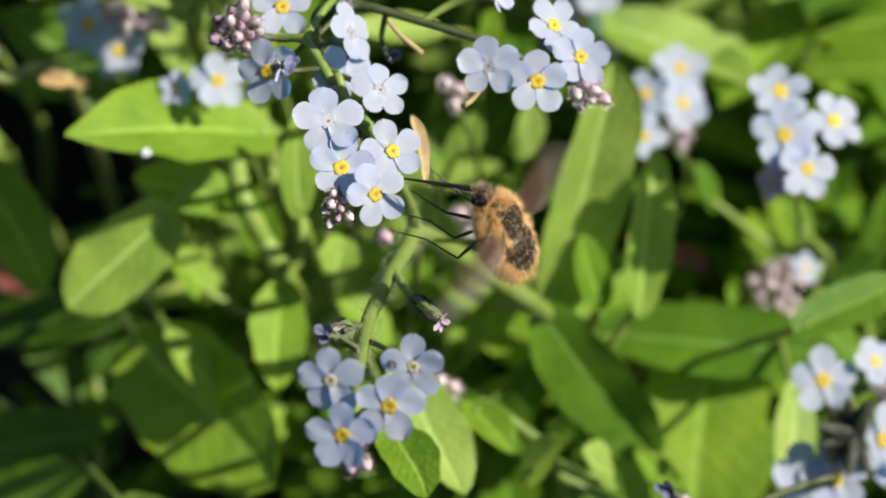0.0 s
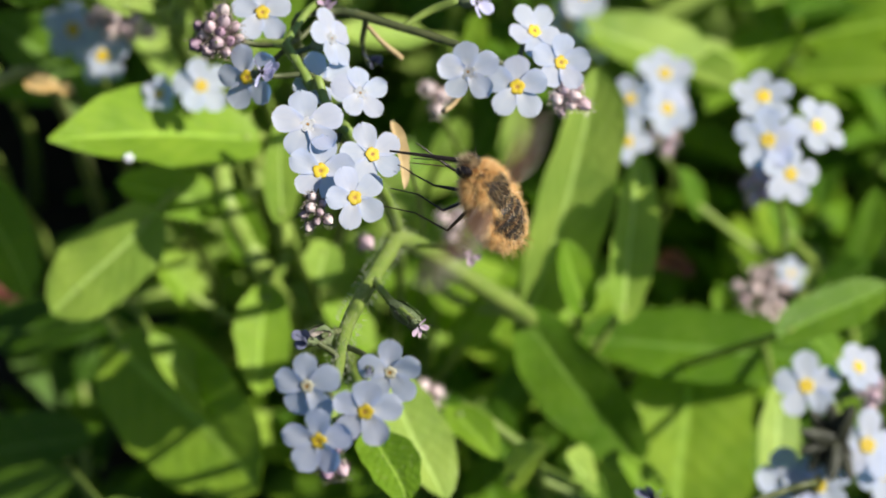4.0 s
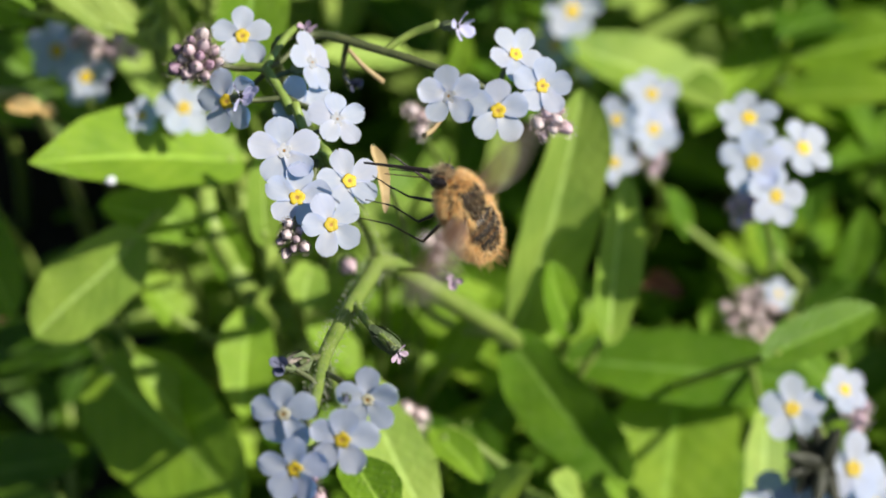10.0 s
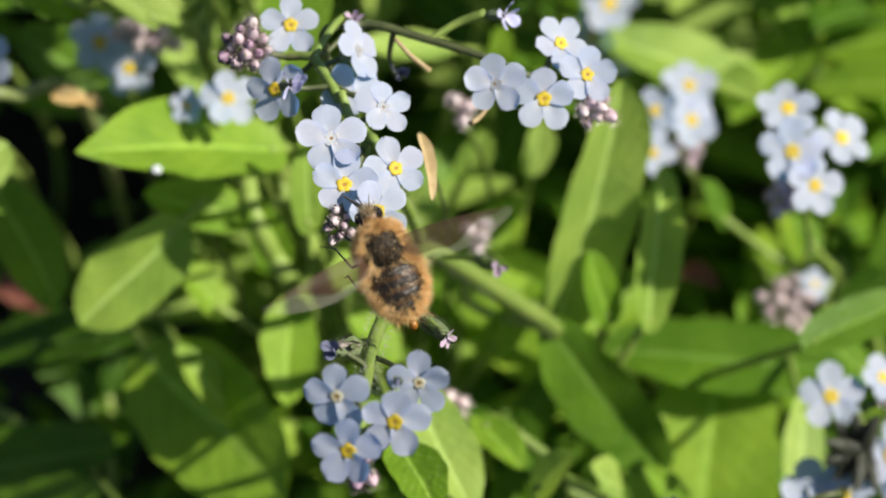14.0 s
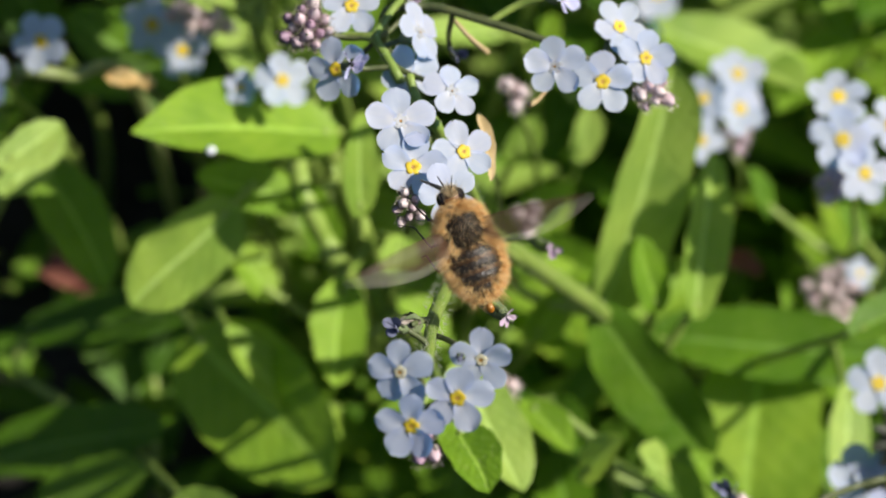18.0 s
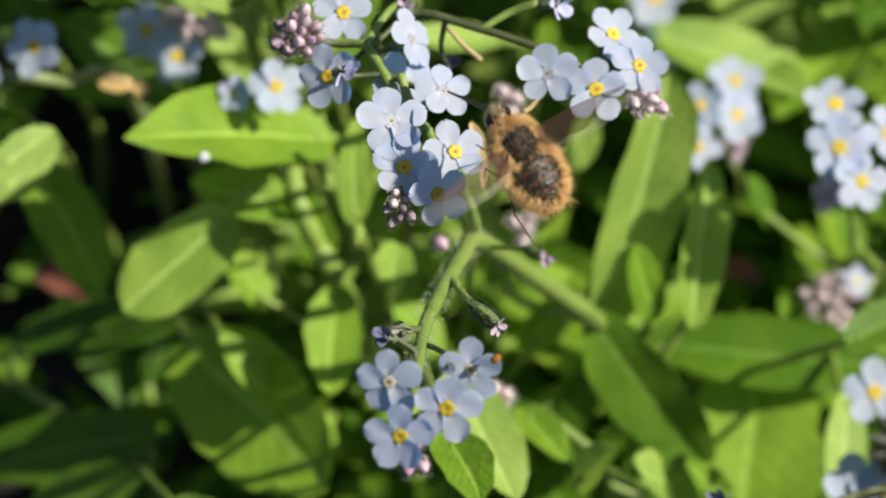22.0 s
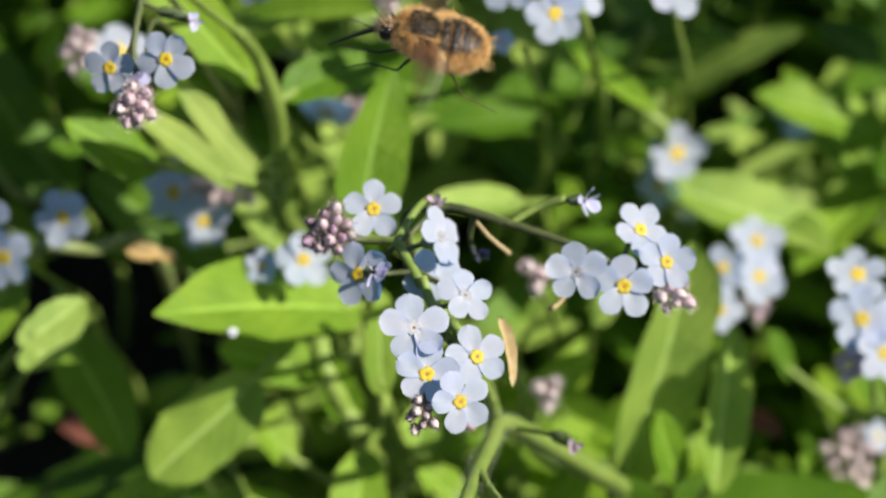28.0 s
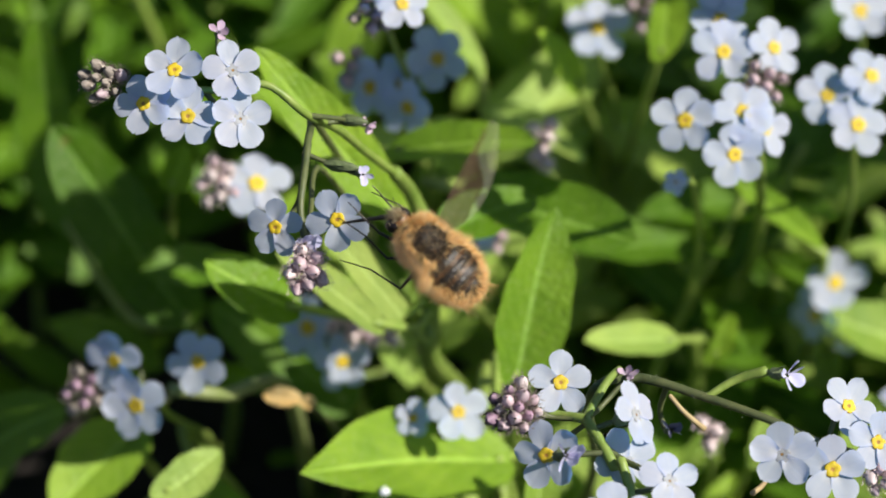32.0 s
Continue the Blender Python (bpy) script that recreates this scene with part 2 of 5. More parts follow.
LEG_HIND = mottled("fly_hind_leg", (0.035, 0.022, 0.012), (0.12, 0.07, 0.03), 1200, 0.4)


def fur_material(name, root, tip):
    m, t, b = material(name, 0.45)
    rnd = t.nodes.new("ShaderNodeNewGeometry").outputs["Random Per Island"]
    col = ramp(t, rnd, [(0.0, root), (0.45, [(p * 0.4 + q * 0.6) for p, q in zip(root, tip)]), (1.0, tip)])
    t.links.new(col, b.inputs["Base Color"])
    add_translucency(m, t, b, col, 0.32)
    return m


FUR_GOLD = fur_material("fur_gold", (0.46, 0.155, 0.012), (0.98, 0.75, 0.34))
FUR_PALE = fur_material("fur_pale", (0.74, 0.52, 0.25), (0.96, 0.86, 0.62))
FUR_DARK = fur_material("fur_dark", (0.008, 0.006, 0.004), (0.05, 0.034, 0.02))


def wing_material(name, colour, clear, rough):
    m, t, b = material(name, rough)
    co = object_coord(t)
    col = ramp(t, noise_tex(t, 500, co), [(0.3, [c * 0.7 for c in colour]), (0.7, colour)])
    t.links.new(col, b.inputs["Base Color"])
    b.inputs["Specular IOR Level"].default_value = 0.2
    tr = t.nodes.new("ShaderNodeBsdfTransparent")
    mx = t.nodes.new("ShaderNodeMixShader")
    mx.inputs[0].default_value = clear
    t.links.new(b.outputs[0], mx.inputs[1])
    t.links.new(tr.outputs[0], mx.inputs[2])
    t.links.new(mx.outputs[0], t.nodes["Material Output"].inputs[0])
    return m


WING = wing_material("wing_membrane", (0.42, 0.37, 0.30), 0.83, 0.5)
WING_DARK = wing_material("wing_dark_margin", (0.075, 0.038, 0.025), 0.40, 0.5)


# ---- builders ----
def thing(name, p, label, category, group="", kind=""):
    ob = new(name)
    ob.empty_display_size = 0.005
    ob.location = p
    return tagged(ob, label, category, group, kind)


def part(name, data, mat, parent, label="", m=None):
    """One mesh object under a thing or a part. data: a bmesh or a mesh."""
    if isinstance(data, bmesh.types.BMesh):
        me = bpy.data.meshes.new(name)
        data.to_mesh(me)
        data.free()
    else:
        me = data
    if mat and not me.materials:
        me.materials.append(mat)
    ob = new(name, me)
    ob.parent = parent
    if m is not None:
        ob.matrix_basis = m
    return tagged(ob, label)


def smooth(me):
    me.polygons.foreach_set("use_smooth", [True] * len(me.polygons))
    return me


def from_grid(name, rows, uvs=None, closed=False):
    """A smooth sheet through rows of points."""
    verts = [p for r in rows for p in r]
    w = len(rows[0])
    faces = []
    for i in range(len(rows) - 1):
        for j in range(w if closed else w - 1):
            a, b = i * w + j, i * w + (j + 1) % w
            faces.append((a, b, b + w, a + w))
    me = bpy.data.meshes.new(name)
    me.from_pydata([tuple(v) for v in verts], [], faces)
    if uvs:
        flat = [c for r in uvs for c in r]
        layer = me.uv_layers.new(name="UVMap")
        for loop in me.loops:
            layer.data[loop.index].uv = flat[loop.vertex_index]
    return smooth(me)


def spline(points, per=6):
    """A smooth line through the points."""
    pts = [Vector(p) for p in points]
    if len(pts) < 3:
        return [pts[0].lerp(pts[-1], k / per) for k in range(per + 1)]
    ext = [pts[0] * 2 - pts[1]] + pts + [pts[-1] * 2 - pts[-2]]
    out = []
    for i in range(1, len(ext) - 2):
        a, b, c, d = ext[i - 1:i + 3]
        for k in range(per):
            s = k / per
            out.append(0.5 * ((2 * b) + (c - a) * s + (2 * a - 5 * b + 4 * c - d) * s * s + (3 * b - a - 3 * c + d) * s ** 3))
    out.append(pts[-1])
    return out


def tube_mesh(name, line, r0, r1, sides=7, bumpy=0.0):
    rows = []
    side = Vector((0.31, 0.87, 0.2))
    n = len(line)
    for i, p in enumerate(line):
        d = (line[min(i + 1, n - 1)] - line[max(i - 1, 0)]).normalized()
        x = side.cross(d).normalized()
        y = d.cross(x)
        r = (r0 + (r1 - r0) * i / (n - 1)) * (1 + bumpy * noise.noise(p * 900))
        rows.append([p + (x * math.cos(a) + y * math.sin(a)) * r for a in (6.28318 * k / sides for k in range(sides))])
    rows.append([line[-1] + (line[-1] - line[-2]).normalized() * r1 * 0.5] * sides)
    return from_grid(name, rows, closed=True)


STEMS = {}


def stem(plant, points, r0, r1, mat=None, hairy=0, name="stem"):
    """A stem through world points, with fine hairs where it is seen close. Radii in mm."""
    base = Vector(plant.location)
    line = spline([Vector(p) - base for p in points])
    STEMS.setdefault(plant.name, []).extend(line)
    ob = part(name, tube_mesh(name, line, r0 * MM, r1 * MM, 9, 0.08), mat or STEM, plant)
    if hairy:
        hairs_on(plant, line, r0, hairy)
    return ob


def hairs_on(plant, line, r, count):
    rng = random.Random(int(r * 1000) + count)
    verts, faces = [], []
    for _ in range(count):
        i = rng.randrange(len(line) - 1)
        p = line[i].lerp(line[i + 1], rng.random())
        d = (line[i + 1] - line[i]).normalized()
        out = d.cross(Vector((rng.gauss(0, 1), rng.gauss(0, 1), rng.gauss(0, 1)))).normalized()
        tip = p + out * (r * 0.9 + rng.uniform(0.2, 0.55)) * MM + d * rng.uniform(-0.1, 0.3) * MM
        s = d.cross(out) * 0.022 * MM
        k = len(verts)
        verts += [p + out * r * 0.8 * MM - s, p + out * r * 0.8 * MM + s, tip]
        faces.append((k, k + 1, k + 2))
    me = bpy.data.meshes.new("stem_hair")
    me.from_pydata([tuple(v) for v in verts], [], faces)
    tagged(part("stem_hair", me, HAIR, plant, "fine pale hairs along the stem"), kind="stuff")


def petal_mesh(cup, twist, notch, seed):
    """A rounded petal along x; the face looks along z."""
    rng = random.Random(seed)
    rows, ns, nw = [], 9, 7
    ripple = rng.uniform(-1, 1)
    for i in range(ns):
        s = i / (ns - 1)
        x = (0.45 + 3.05 * s) * MM
        w = (0.36 + 1.06 * math.sin(math.pi * min(1, 0.06 + s * 0.67)) ** 1.0) * MM
        if s > 0.62:
            w *= math.sqrt(max(0.02, 1 - ((s - 0.62) / 0.385) ** 2))
        row = []
        for j in range(nw):
            c = -1 + 2 * j / (nw - 1)
            z = (0.10 + cup * s * s - 0.18 * (1 - abs(c)) * (1 - s) + 0.20 * cup * c * c + twist * c * s * 0.5
                 + 0.07 * ripple * math.sin(3 * c + 5 * s)) * MM
            xx = x - notch * MM * (1 - abs(c)) ** 2 * s ** 6
            row.append((xx, c * w, z))
        rows.append(row)
    me = from_grid("petal", rows)
    me.materials.append(PETAL)
    return me


PETALS = [petal_mesh(c, t, nt, k) for k, (c, t, nt) in enumerate(
    [(0.25, 0.10, 0.12), (0.05, -0.15, 0.22), (0.45, 0.2, 0.05), (-0.15, 0.05, 0.18), (0.15, 0.25, 0.0), (-0.3, -0.2, 0.1)])]


def eye_mesh(mat, name):
    """The raised five-lobed ring round the throat."""
    rows = []
    n, k = 30, 8
    for i in range(n):
        a = 2 * math.pi * i / n
        lobe = 0.5 + 0.5 * math.cos(5 * a)
        ro, rt = 0.52 + 0.07 * lobe, 0.35 + 0.05 * lobe
        rows.append([((ro + rt * math.cos(b)) * math.cos(a) * MM, (ro + rt * math.cos(b)) * math.sin(a) * MM,
                      (0.14 + 0.08 * math.sin(b) + 0.02 * lobe) * MM) for b in (2 * math.pi * q / k for q in range(k))])
    rows.append(rows[0])
    me = from_grid(name, rows, closed=True)
    me.materials.append(mat)
    return me


EYES = {"yellow": eye_mesh(EYE_YELLOW, "eye_ring"), "pale": eye_mesh(EYE_PALE, "pale_eye_ring"), "cream": eye_mesh(EYE_CREAM, "cream_eye_ring")}
EYE_SIZE = {"yellow": (0.86, 0.86, 0.8, 1), "pale": (0.85, 0.85, 0.12, 1), "cream": (0.72, 0.72, 0.7, 1)}
EYE_WORDS = {"yellow": "yellow ring", "pale": "faded pale ring", "cream": "cream-coloured ring"}


def disc_mesh():
    n = 14
    rows = [[(r * math.cos(2 * math.pi * k / n) * MM, r * math.sin(2 * math.pi * k / n) * MM, z * MM) for k in range(n)]
            for r, z in ((0.42, 0.10), (0.30, 0.11), (0.15, 0.07), (0.02, 0.02))]
    me = from_grid("throat", rows, closed=True)
    me.materials.append(THROAT)
    return me


THROAT_MESH = disc_mesh()


def calyx_mesh():
    """The tube and five pointed sepals behind the face."""
    verts, faces = [], []
    n = 10
    for i, (r, z) in enumerate(((0.25, -2.9), (0.75, -2.3), (0.85, -1.5), (0.62, -0.7), (0.55, 0.05))):
        for k in range(n):
            a = 2 * math.pi * k / n
            rr = r * (1 + 0.12 * math.cos(5 * a))
            verts.append((rr * math.cos(a) * MM, rr * math.sin(a) * MM, z * MM))
        if i:
            for k in range(n):
                a, b = (i - 1) * n + k, (i - 1) * n + (k + 1) % n
                faces.append((a, b, b + n, a + n))
    for q in range(5):
        a = 2 * math.pi * (q + 0.5) / 5
        k = len(verts)
        for r, z, w in ((0.80, -2.0, 0.42), (1.05, -1.1, 0.3), (1.45, -0.45, 0.04)):
            for sgn in (-1, 1):
                b = a + sgn * w / r
                verts.append((r * math.cos(b) * MM, r * math.sin(b) * MM, z * MM))
        faces += [(k, k + 1, k + 3, k + 2), (k + 2, k + 3, k + 5, k + 4)]
    me = bpy.data.meshes.new("calyx")
    me.from_pydata(verts, [], faces)
    me.materials.append(CALYX)
    return smooth(me)


CALYX_MESH = calyx_mesh()


def facing(tilt):
    return (RIGHT * tilt[0] + UP * tilt[1] - DEEP).normalized()


def frame_of(n, spin=0.0):
    x = UP.cross(n)
    x = (x if x.length > 0.05 else RIGHT.copy()).normalized()
    y = n.cross(x)
    m = Matrix((x, y, n)).transposed().to_4x4()
    return m @ Matrix.Rotation(radians(spin), 4, "Z")


BLOOMS = random.Random(5)


def old_petals():
    out = {}
    for key, mat in (("lilac", PETAL_OLD), ("dark", PETAL_DARK), ("pink", PETAL_PINK)):
        out[key] = []
        for me in PETALS[:3]:
            c = me.copy()
            c.materials[0] = mat
            out[key].append(c)
    return out


OLD = old_petals()


def pedicel(plant, back, n, r=0.28, reach=9.0, mat=None):
    """A short stalk from the back of a flower to the nearest stem."""
    line = STEMS.get(plant.name)
    if not line:
        return
    best = min(line, key=lambda q: (q - back).length + (0.002 if (q - back).dot(n) > 0 else 0))
    mid = back.lerp(best, 0.5) - n * (back - best).length * 0.25
    part("pedicel", tube_mesh("pedicel", spline([best, mid, back], 5), r * 1.15 * MM, r * MM, 6), mat or STEM_DARK, plant)


def bloom(plant, p, size=6.8, tilt=(0, 0), spin=0, eye="yellow", petals=5, state="fresh"):
    """An open flower: calyx, five petals, ring and throat. size: its width in mm."""
    n = facing(tilt)
    centre = at(p) - Vector(plant.location)
    m = Matrix.Translation(centre) @ frame_of(n, spin) @ Matrix.Scale(size / 6.9, 4)
    fl = part("flower", CALYX_MESH, None, plant, "", m)
    for k in range(petals):
        a = k * 72 + BLOOMS.uniform(-4, 4)
        turn = Matrix.Rotation(radians(a), 4, "Z")
        if state == "fresh":
            me = BLOOMS.choice(PETALS)
            turn = turn @ Matrix.Rotation(radians(BLOOMS.uniform(-10, 8)), 4, "Y") @ Matrix.Rotation(radians(BLOOMS.uniform(-7, 7)), 4, "X")
            turn = turn @ Matrix.Diagonal((BLOOMS.uniform(0.93, 1.06), BLOOMS.uniform(0.88, 1.04), 1, 1))
        else:
            me = BLOOMS.choice(OLD[state])
            turn = turn @ Matrix.Rotation(radians(BLOOMS.uniform(-65, 0)), 4, "Y") @ Matrix.Rotation(radians(BLOOMS.uniform(-50, 50)), 4, "X")
            turn = turn @ Matrix.Diagonal((BLOOMS.uniform(0.7, 1.0), BLOOMS.uniform(0.5, 0.9), 1, 1))
        part("petal", me, None, fl, "", turn)
    if state == "fresh":
        part("eye_ring", EYES[eye], None, fl, EYE_WORDS[eye], Matrix.Diagonal(EYE_SIZE[eye]))
        part("throat", THROAT_MESH, None, fl, "", Matrix.Translation((0, 0, (0.03 if eye == "pale" else 0.09) * MM)) @ Matrix.Scale(0.30 if eye == "pale" else 0.6, 4))
    pedicel(plant, centre - n * 2.7 * MM * size / 6.9, n)
    return fl


def bud_mesh(name, seed, mat):
    rng = random.Random(seed)
    rows = []
    n = 9
    for i in range(9):
        s = i / 8
        r = 0.60 * math.sin(math.pi * min(0.985, 0.10 + s * 0.88)) ** 0.6 * (1.0 - 0.10 * s)
        rows.append([(r * (1 + 0.13 * math.cos(5 * a + 3 * s) + rng.uniform(-0.05, 0.05)) * math.cos(a) * MM,
                      r * (1 + 0.13 * math.cos(5 * a + 3 * s)) * math.sin(a) * MM, (1.75 * s - 0.2) * MM)
                     for a in (2 * math.pi * k / n for k in range(n))])
    me = from_grid(name, rows, closed=True)
    me.materials.append(mat)
    return me


def sepals_mesh(mat):
    """Five hairy sepals clasping a bud."""
    rng = random.Random(3)
    verts, faces = [], []
    for q in range(5):
        a = 2 * math.pi * q / 5
        k = len(verts)
        for r, z, w in ((0.30, -0.35, 0.26), (0.72, 0.15, 0.28), (0.74, 0.55, 0.18), (0.66, 1.0, 0.03)):
            for sgn in (-1, 1):
                b = a + sgn * w / r
                verts.append((r * math.cos(b) * MM, r * math.sin(b) * MM, z * MM))
        faces += [(k + 2 * i, k + 2 * i + 1, k + 2 * i + 3, k + 2 * i + 2) for i in range(3)]
    for _ in range(130):
        a, z = rng.uniform(0, 6.283), rng.uniform(-0.35, 1.3)
        k = len(verts)
        for r, da, dz in ((0.70, -0.03, 0), (0.70, 0.03, 0), (rng.uniform(0.85, 1.08), 0, rng.uniform(0.1, 0.45))):
            verts.append((r * math.cos(a + da) * MM, r * math.sin(a + da) * MM, (z + dz) * MM))
        faces.append((k, k + 1, k + 2))
    me = bpy.data.meshes.new("sepal_cup")
    me.from_pydata(verts, [], faces)
    me.materials.append(mat)
    return smooth(me)


BUDS = {"green": [bud_mesh("bud", 40 + k, CALYX) for k in range(2)], "pink": [bud_mesh("bud", k, BUD_PINK) for k in range(3)], "purple": [bud_mesh("bud", 10 + k, BUD_PURPLE) for k in range(3)],
        "pale": [bud_mesh("bud", 50 + k, BUD_PALE) for k in range(3)], "seed": [bud_mesh("bud", 60 + k, SEED) for k in range(2)],
        "dark": [bud_mesh("bud", 20 + k, CALYX_DARK) for k in range(3)], "blue": [bud_mesh("bud", 30 + k, PETAL_DARK) for k in range(2)]}
SEPALS = {"green": sepals_mesh(CALYX), "dark": sepals_mesh(CALYX_DARK), "seed": sepals_mesh(SEED), "pale": sepals_mesh(BUD_PALE)}


def bud(plant, p, tilt, size=1.0, tone="pink", sepal="green"):
    n = facing(tilt)
    c = at(p) - Vector(plant.location)
    b = part("bud", BLOOMS.choice(BUDS[tone]), None, plant, "", Matrix.Translation(c) @ frame_of(n, BLOOMS.uniform(0, 72)) @ Matrix.Diagonal((size * 0.85, size * 0.85, size * 1.7, 1) if tone in ("green", "seed") else (size, size, size, 1)))
    part("sepal_cup", SEPALS[sepal], None, b)
    return c, n


def bud_cluster(plant, p, count, spread, tones, lean=(0, 0), seed=1, size=1.0, sepal="dark"):
    """A tight curl of buds about p; spread in mm; lean: where they look."""
    rng = random.Random(seed)
    for k in range(count):
        a = k * 2.4
        r = 0.72 * spread * math.sqrt((k + 0.4) / count)
        du, dv = r * math.cos(a), r * math.sin(a)
        q = (p[0] + du, p[1] + dv, p[2] + 0.6 * r + rng.uniform(-0.4, 0.4))
        c, n = bud(plant, q, (lean[0] + du / spread * 0.9, lean[1] + dv / spread * 0.9), size * rng.uniform(0.85, 1.35), rng.choice(tones), sepal)
        if k % 3 == 0:
            pedicel(plant, c, n, 0.2)


def leaf_mesh(length, width, fold, arch, wave, seed, blunt=0.0):
    """A lance-shaped leaf along x with a pointed tip and a sunken midrib, its upper face along z; lengths in mm."""
    rng = random.Random(seed)
    ph, ph2 = rng.uniform(0, 6), rng.uniform(0, 6)
    twist = rng.uniform(-0.25, 0.25)
    rise, fall = 0.58 - 0.14 * blunt, 0.74 - 0.34 * blunt
    top = rise / (rise + fall)
    peak = top ** rise * (1 - top) ** fall
    ns, nw = 21, 13
    rows, uvs = [], []
    for i in range(ns):
        s = i / (ns - 1)
        q = 0.012 + 0.986 * s
        w = 0.5 * width * q ** rise * (1 - q) ** fall / peak
        row, uv = [], []
        for j in range(nw):
            c = -1 + 2 * j / (nw - 1)
            side = 1 + 0.05 * math.sin(9 * s + (ph if c > 0 else ph2)) + 0.03 * math.sin(23 * s + (ph2 if c > 0 else ph))
            y = c * w * side + 0.03 * width * math.sin(5 * s + ph)
            z = (fold * abs(c) ** 1.3 * w + arch * length * (s * s - s * 0.3) - 0.022 * width * math.exp(-(c / 0.13) ** 2)
                 + wave * width * (math.sin(7 * s + ph + c) * abs(c) + 0.45 * math.sin(17 * s + (ph if c > 0 else ph2)) * c * c) + twist * y * s)
            row.append((s * length * MM, y * MM, z * MM))
            uv.append((s * 3, 0.5 + 0.5 * c))
        rows.append(row)
        uvs.append(uv)
    return from_grid("leaf", rows, uvs)


LEAVES = random.Random(11)


def leaf(plant, p0, p1, width, tilt=(0, 0.2), mat=None, fold=0.25, arch=-0.08, wave=0.03, blunt=0.5):
    """A leaf from p0 to its tip p1, upper face turned to tilt, on a stalk that runs back to the plant."""
    a, b = at(p0), at(p1)
    x = (b - a).normalized()
    n = facing((tilt[0] + 0.2, tilt[1] + 0.1))
    y = n.cross(x).normalized()
    z = x.cross(y)
    m = Matrix.Translation(a - Vector(plant.location)) @ Matrix((x, y, z)).transposed().to_4x4()
    me = leaf_mesh((b - a).length / MM, width, fold, arch, wave, LEAVES.randrange(9999), blunt)
    part("leaf", me, mat or LEAF, plant, "", m)
    start = a - Vector(plant.location)
    ends = STEMS.get(plant.name)
    q = min(ends, key=lambda e: (e - start).length + 0.3 * max(0, e.z - start.z))
    if (q - start).length > 0.02:
        # too far from the stem: this leaf rises from the soil on a stalk of its own
        q = start + (DEEP - x * 0.15) * ((start.z + 0.002) / -(DEEP - x * 0.15).z)
    if (q - start).length > 0.001:
        mid = start.lerp(q, 0.45) - x * min(0.008, (q - start).length * 0.3)
        part("leaf_stalk", tube_mesh("leaf_stalk", spline([q, mid, start + x * 0.002], 5), 0.75 * MM, 0.5 * MM, 6), STEM, plant)


def ground_below(p, du=0.0, dy=0.0):
    w = at(p)
    lean = DEEP * 0.75 - Vector((0, 0, 0.45))
    w = w + lean * (w.z / -lean.z)
    return Vector((w.x + du * MM, w.y + dy * MM, 0.0))


def flowering(label, foot, points, r0=0.9, r1=0.5, mat=None, hairy=0, group="forget-me-not sprays"):
    """A flowering plant: its stem runs from the soil through the points (u, v, d)."""
    base = ground_below(foot, 0, 0)
    plant = thing("forget_me_not", base, label, "flower", group)
    stem(plant, [base, base.lerp(at(points[0]), 0.55) + Vector((0.004, 0.003, 0.004))] + [at(q) for q in points], r0, r1, mat, hairy)
    return plant


def branch(plant, points, r0, r1, mat=None, hairy=0, name="branch"):
    stem(plant, [at(q) for q in points], r0, r1, mat, hairy, name)


# ---- ground ----
def ground():
    n = 90
    def spread(k):
        s = -1 + 2 * k / n
        return (abs(s) * 0.25 + abs(s) ** 9 * 40) * (1 if s > 0 else -1)
    rows = []
    for i in range(n + 1):
        row = []
        for j in range(n + 1):
            x, y = spread(i), spread(j) + 0.16
            z = 0.004 * noise.fractal(Vector((x * 30, y * 30, 0)), 0.8, 2, 4) if max(abs(x), abs(y)) < 0.6 else 0.0
            row.append((x, y, z))
        rows.append(row)
    me = from_grid("ground", rows)
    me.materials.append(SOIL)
    tagged(new("ground", me), "garden soil between the plants, coloured near-black for the foliage shade", "ground", kind="structure")


ground()

# ---- the spray that the fly visits, and its neighbours ----
spray_main = flowering("forget-me-not with forked hairy stem and shaded blue flowers", (11.6, -13.4, 104),
                       [(11.0, -12.5, 86.5), (2.5, -6.8, 64), (-3.9, -2.8, 43.4), (-5.7, -4.6, 30), (-7.9, -8.4, 12), (-9.3, -11.4, -4), (-9.8, -14.5, -16), (-10.1, -17.4, -25), (-10.3, -23.0, -29)], 1.45, 0.42, STEM, 1500)
bloom(spray_main, (-12.3, -16.0, -32), 6.5, (-0.28, -0.24), 20, "cream")
bloom(spray_main, (-7.0, -18.3, -33), 6.6, (-0.16, -0.26), 8)
bloom(spray_main, (-11.2, -20.8, -35), 6.6, (-0.26, -0.34), 15)
branch(spray_main, [(-9.6, -13.0, -9), (-7.6, -13.6, -16), (-5.6, -14.9, -22)], 0.3, 0.28, STEM_DARK)
bloom(spray_main, (-4.8, -15.0, -26.4), 6.2, (-0.20, -0.32), 16, "cream")
bud_cluster(spray_main, (-10.5, -22.4, -32), 7, 2.1, ("purple", "purple", "pink"), (-0.1, -0.5), 4, 0.85)
branch(spray_main, [(-6.9, -6.7, 19), (-5.8, -8.2, 10), (-4.4, -9.5, 3), (-2.7, -10.9, -3)], 0.42, 0.36, STEM, 60)
bud(spray_main, (-4.3, -9.6, 2.5), (1.2, -1.0), 1.7, "green", "green")
bloom(spray_main, (-2.2, -11.3, -6), 2.6, (1.0, -0.9), 10, state="pink")
branch(spray_main, [(-9.4, -11.7, -5), (-10.5, -11.7, -10), (-11.4, -12.0, -14)], 0.35, 0.3, STEM_DARK)
bud(spray_main, (-11.0, -11.9, -12), (-1.8, -0.4), 1.6, "dark")
bloom(spray_main, (-12.8, -12.3, -18), 3.3, (-1.2, 0.2), 0, state="dark")
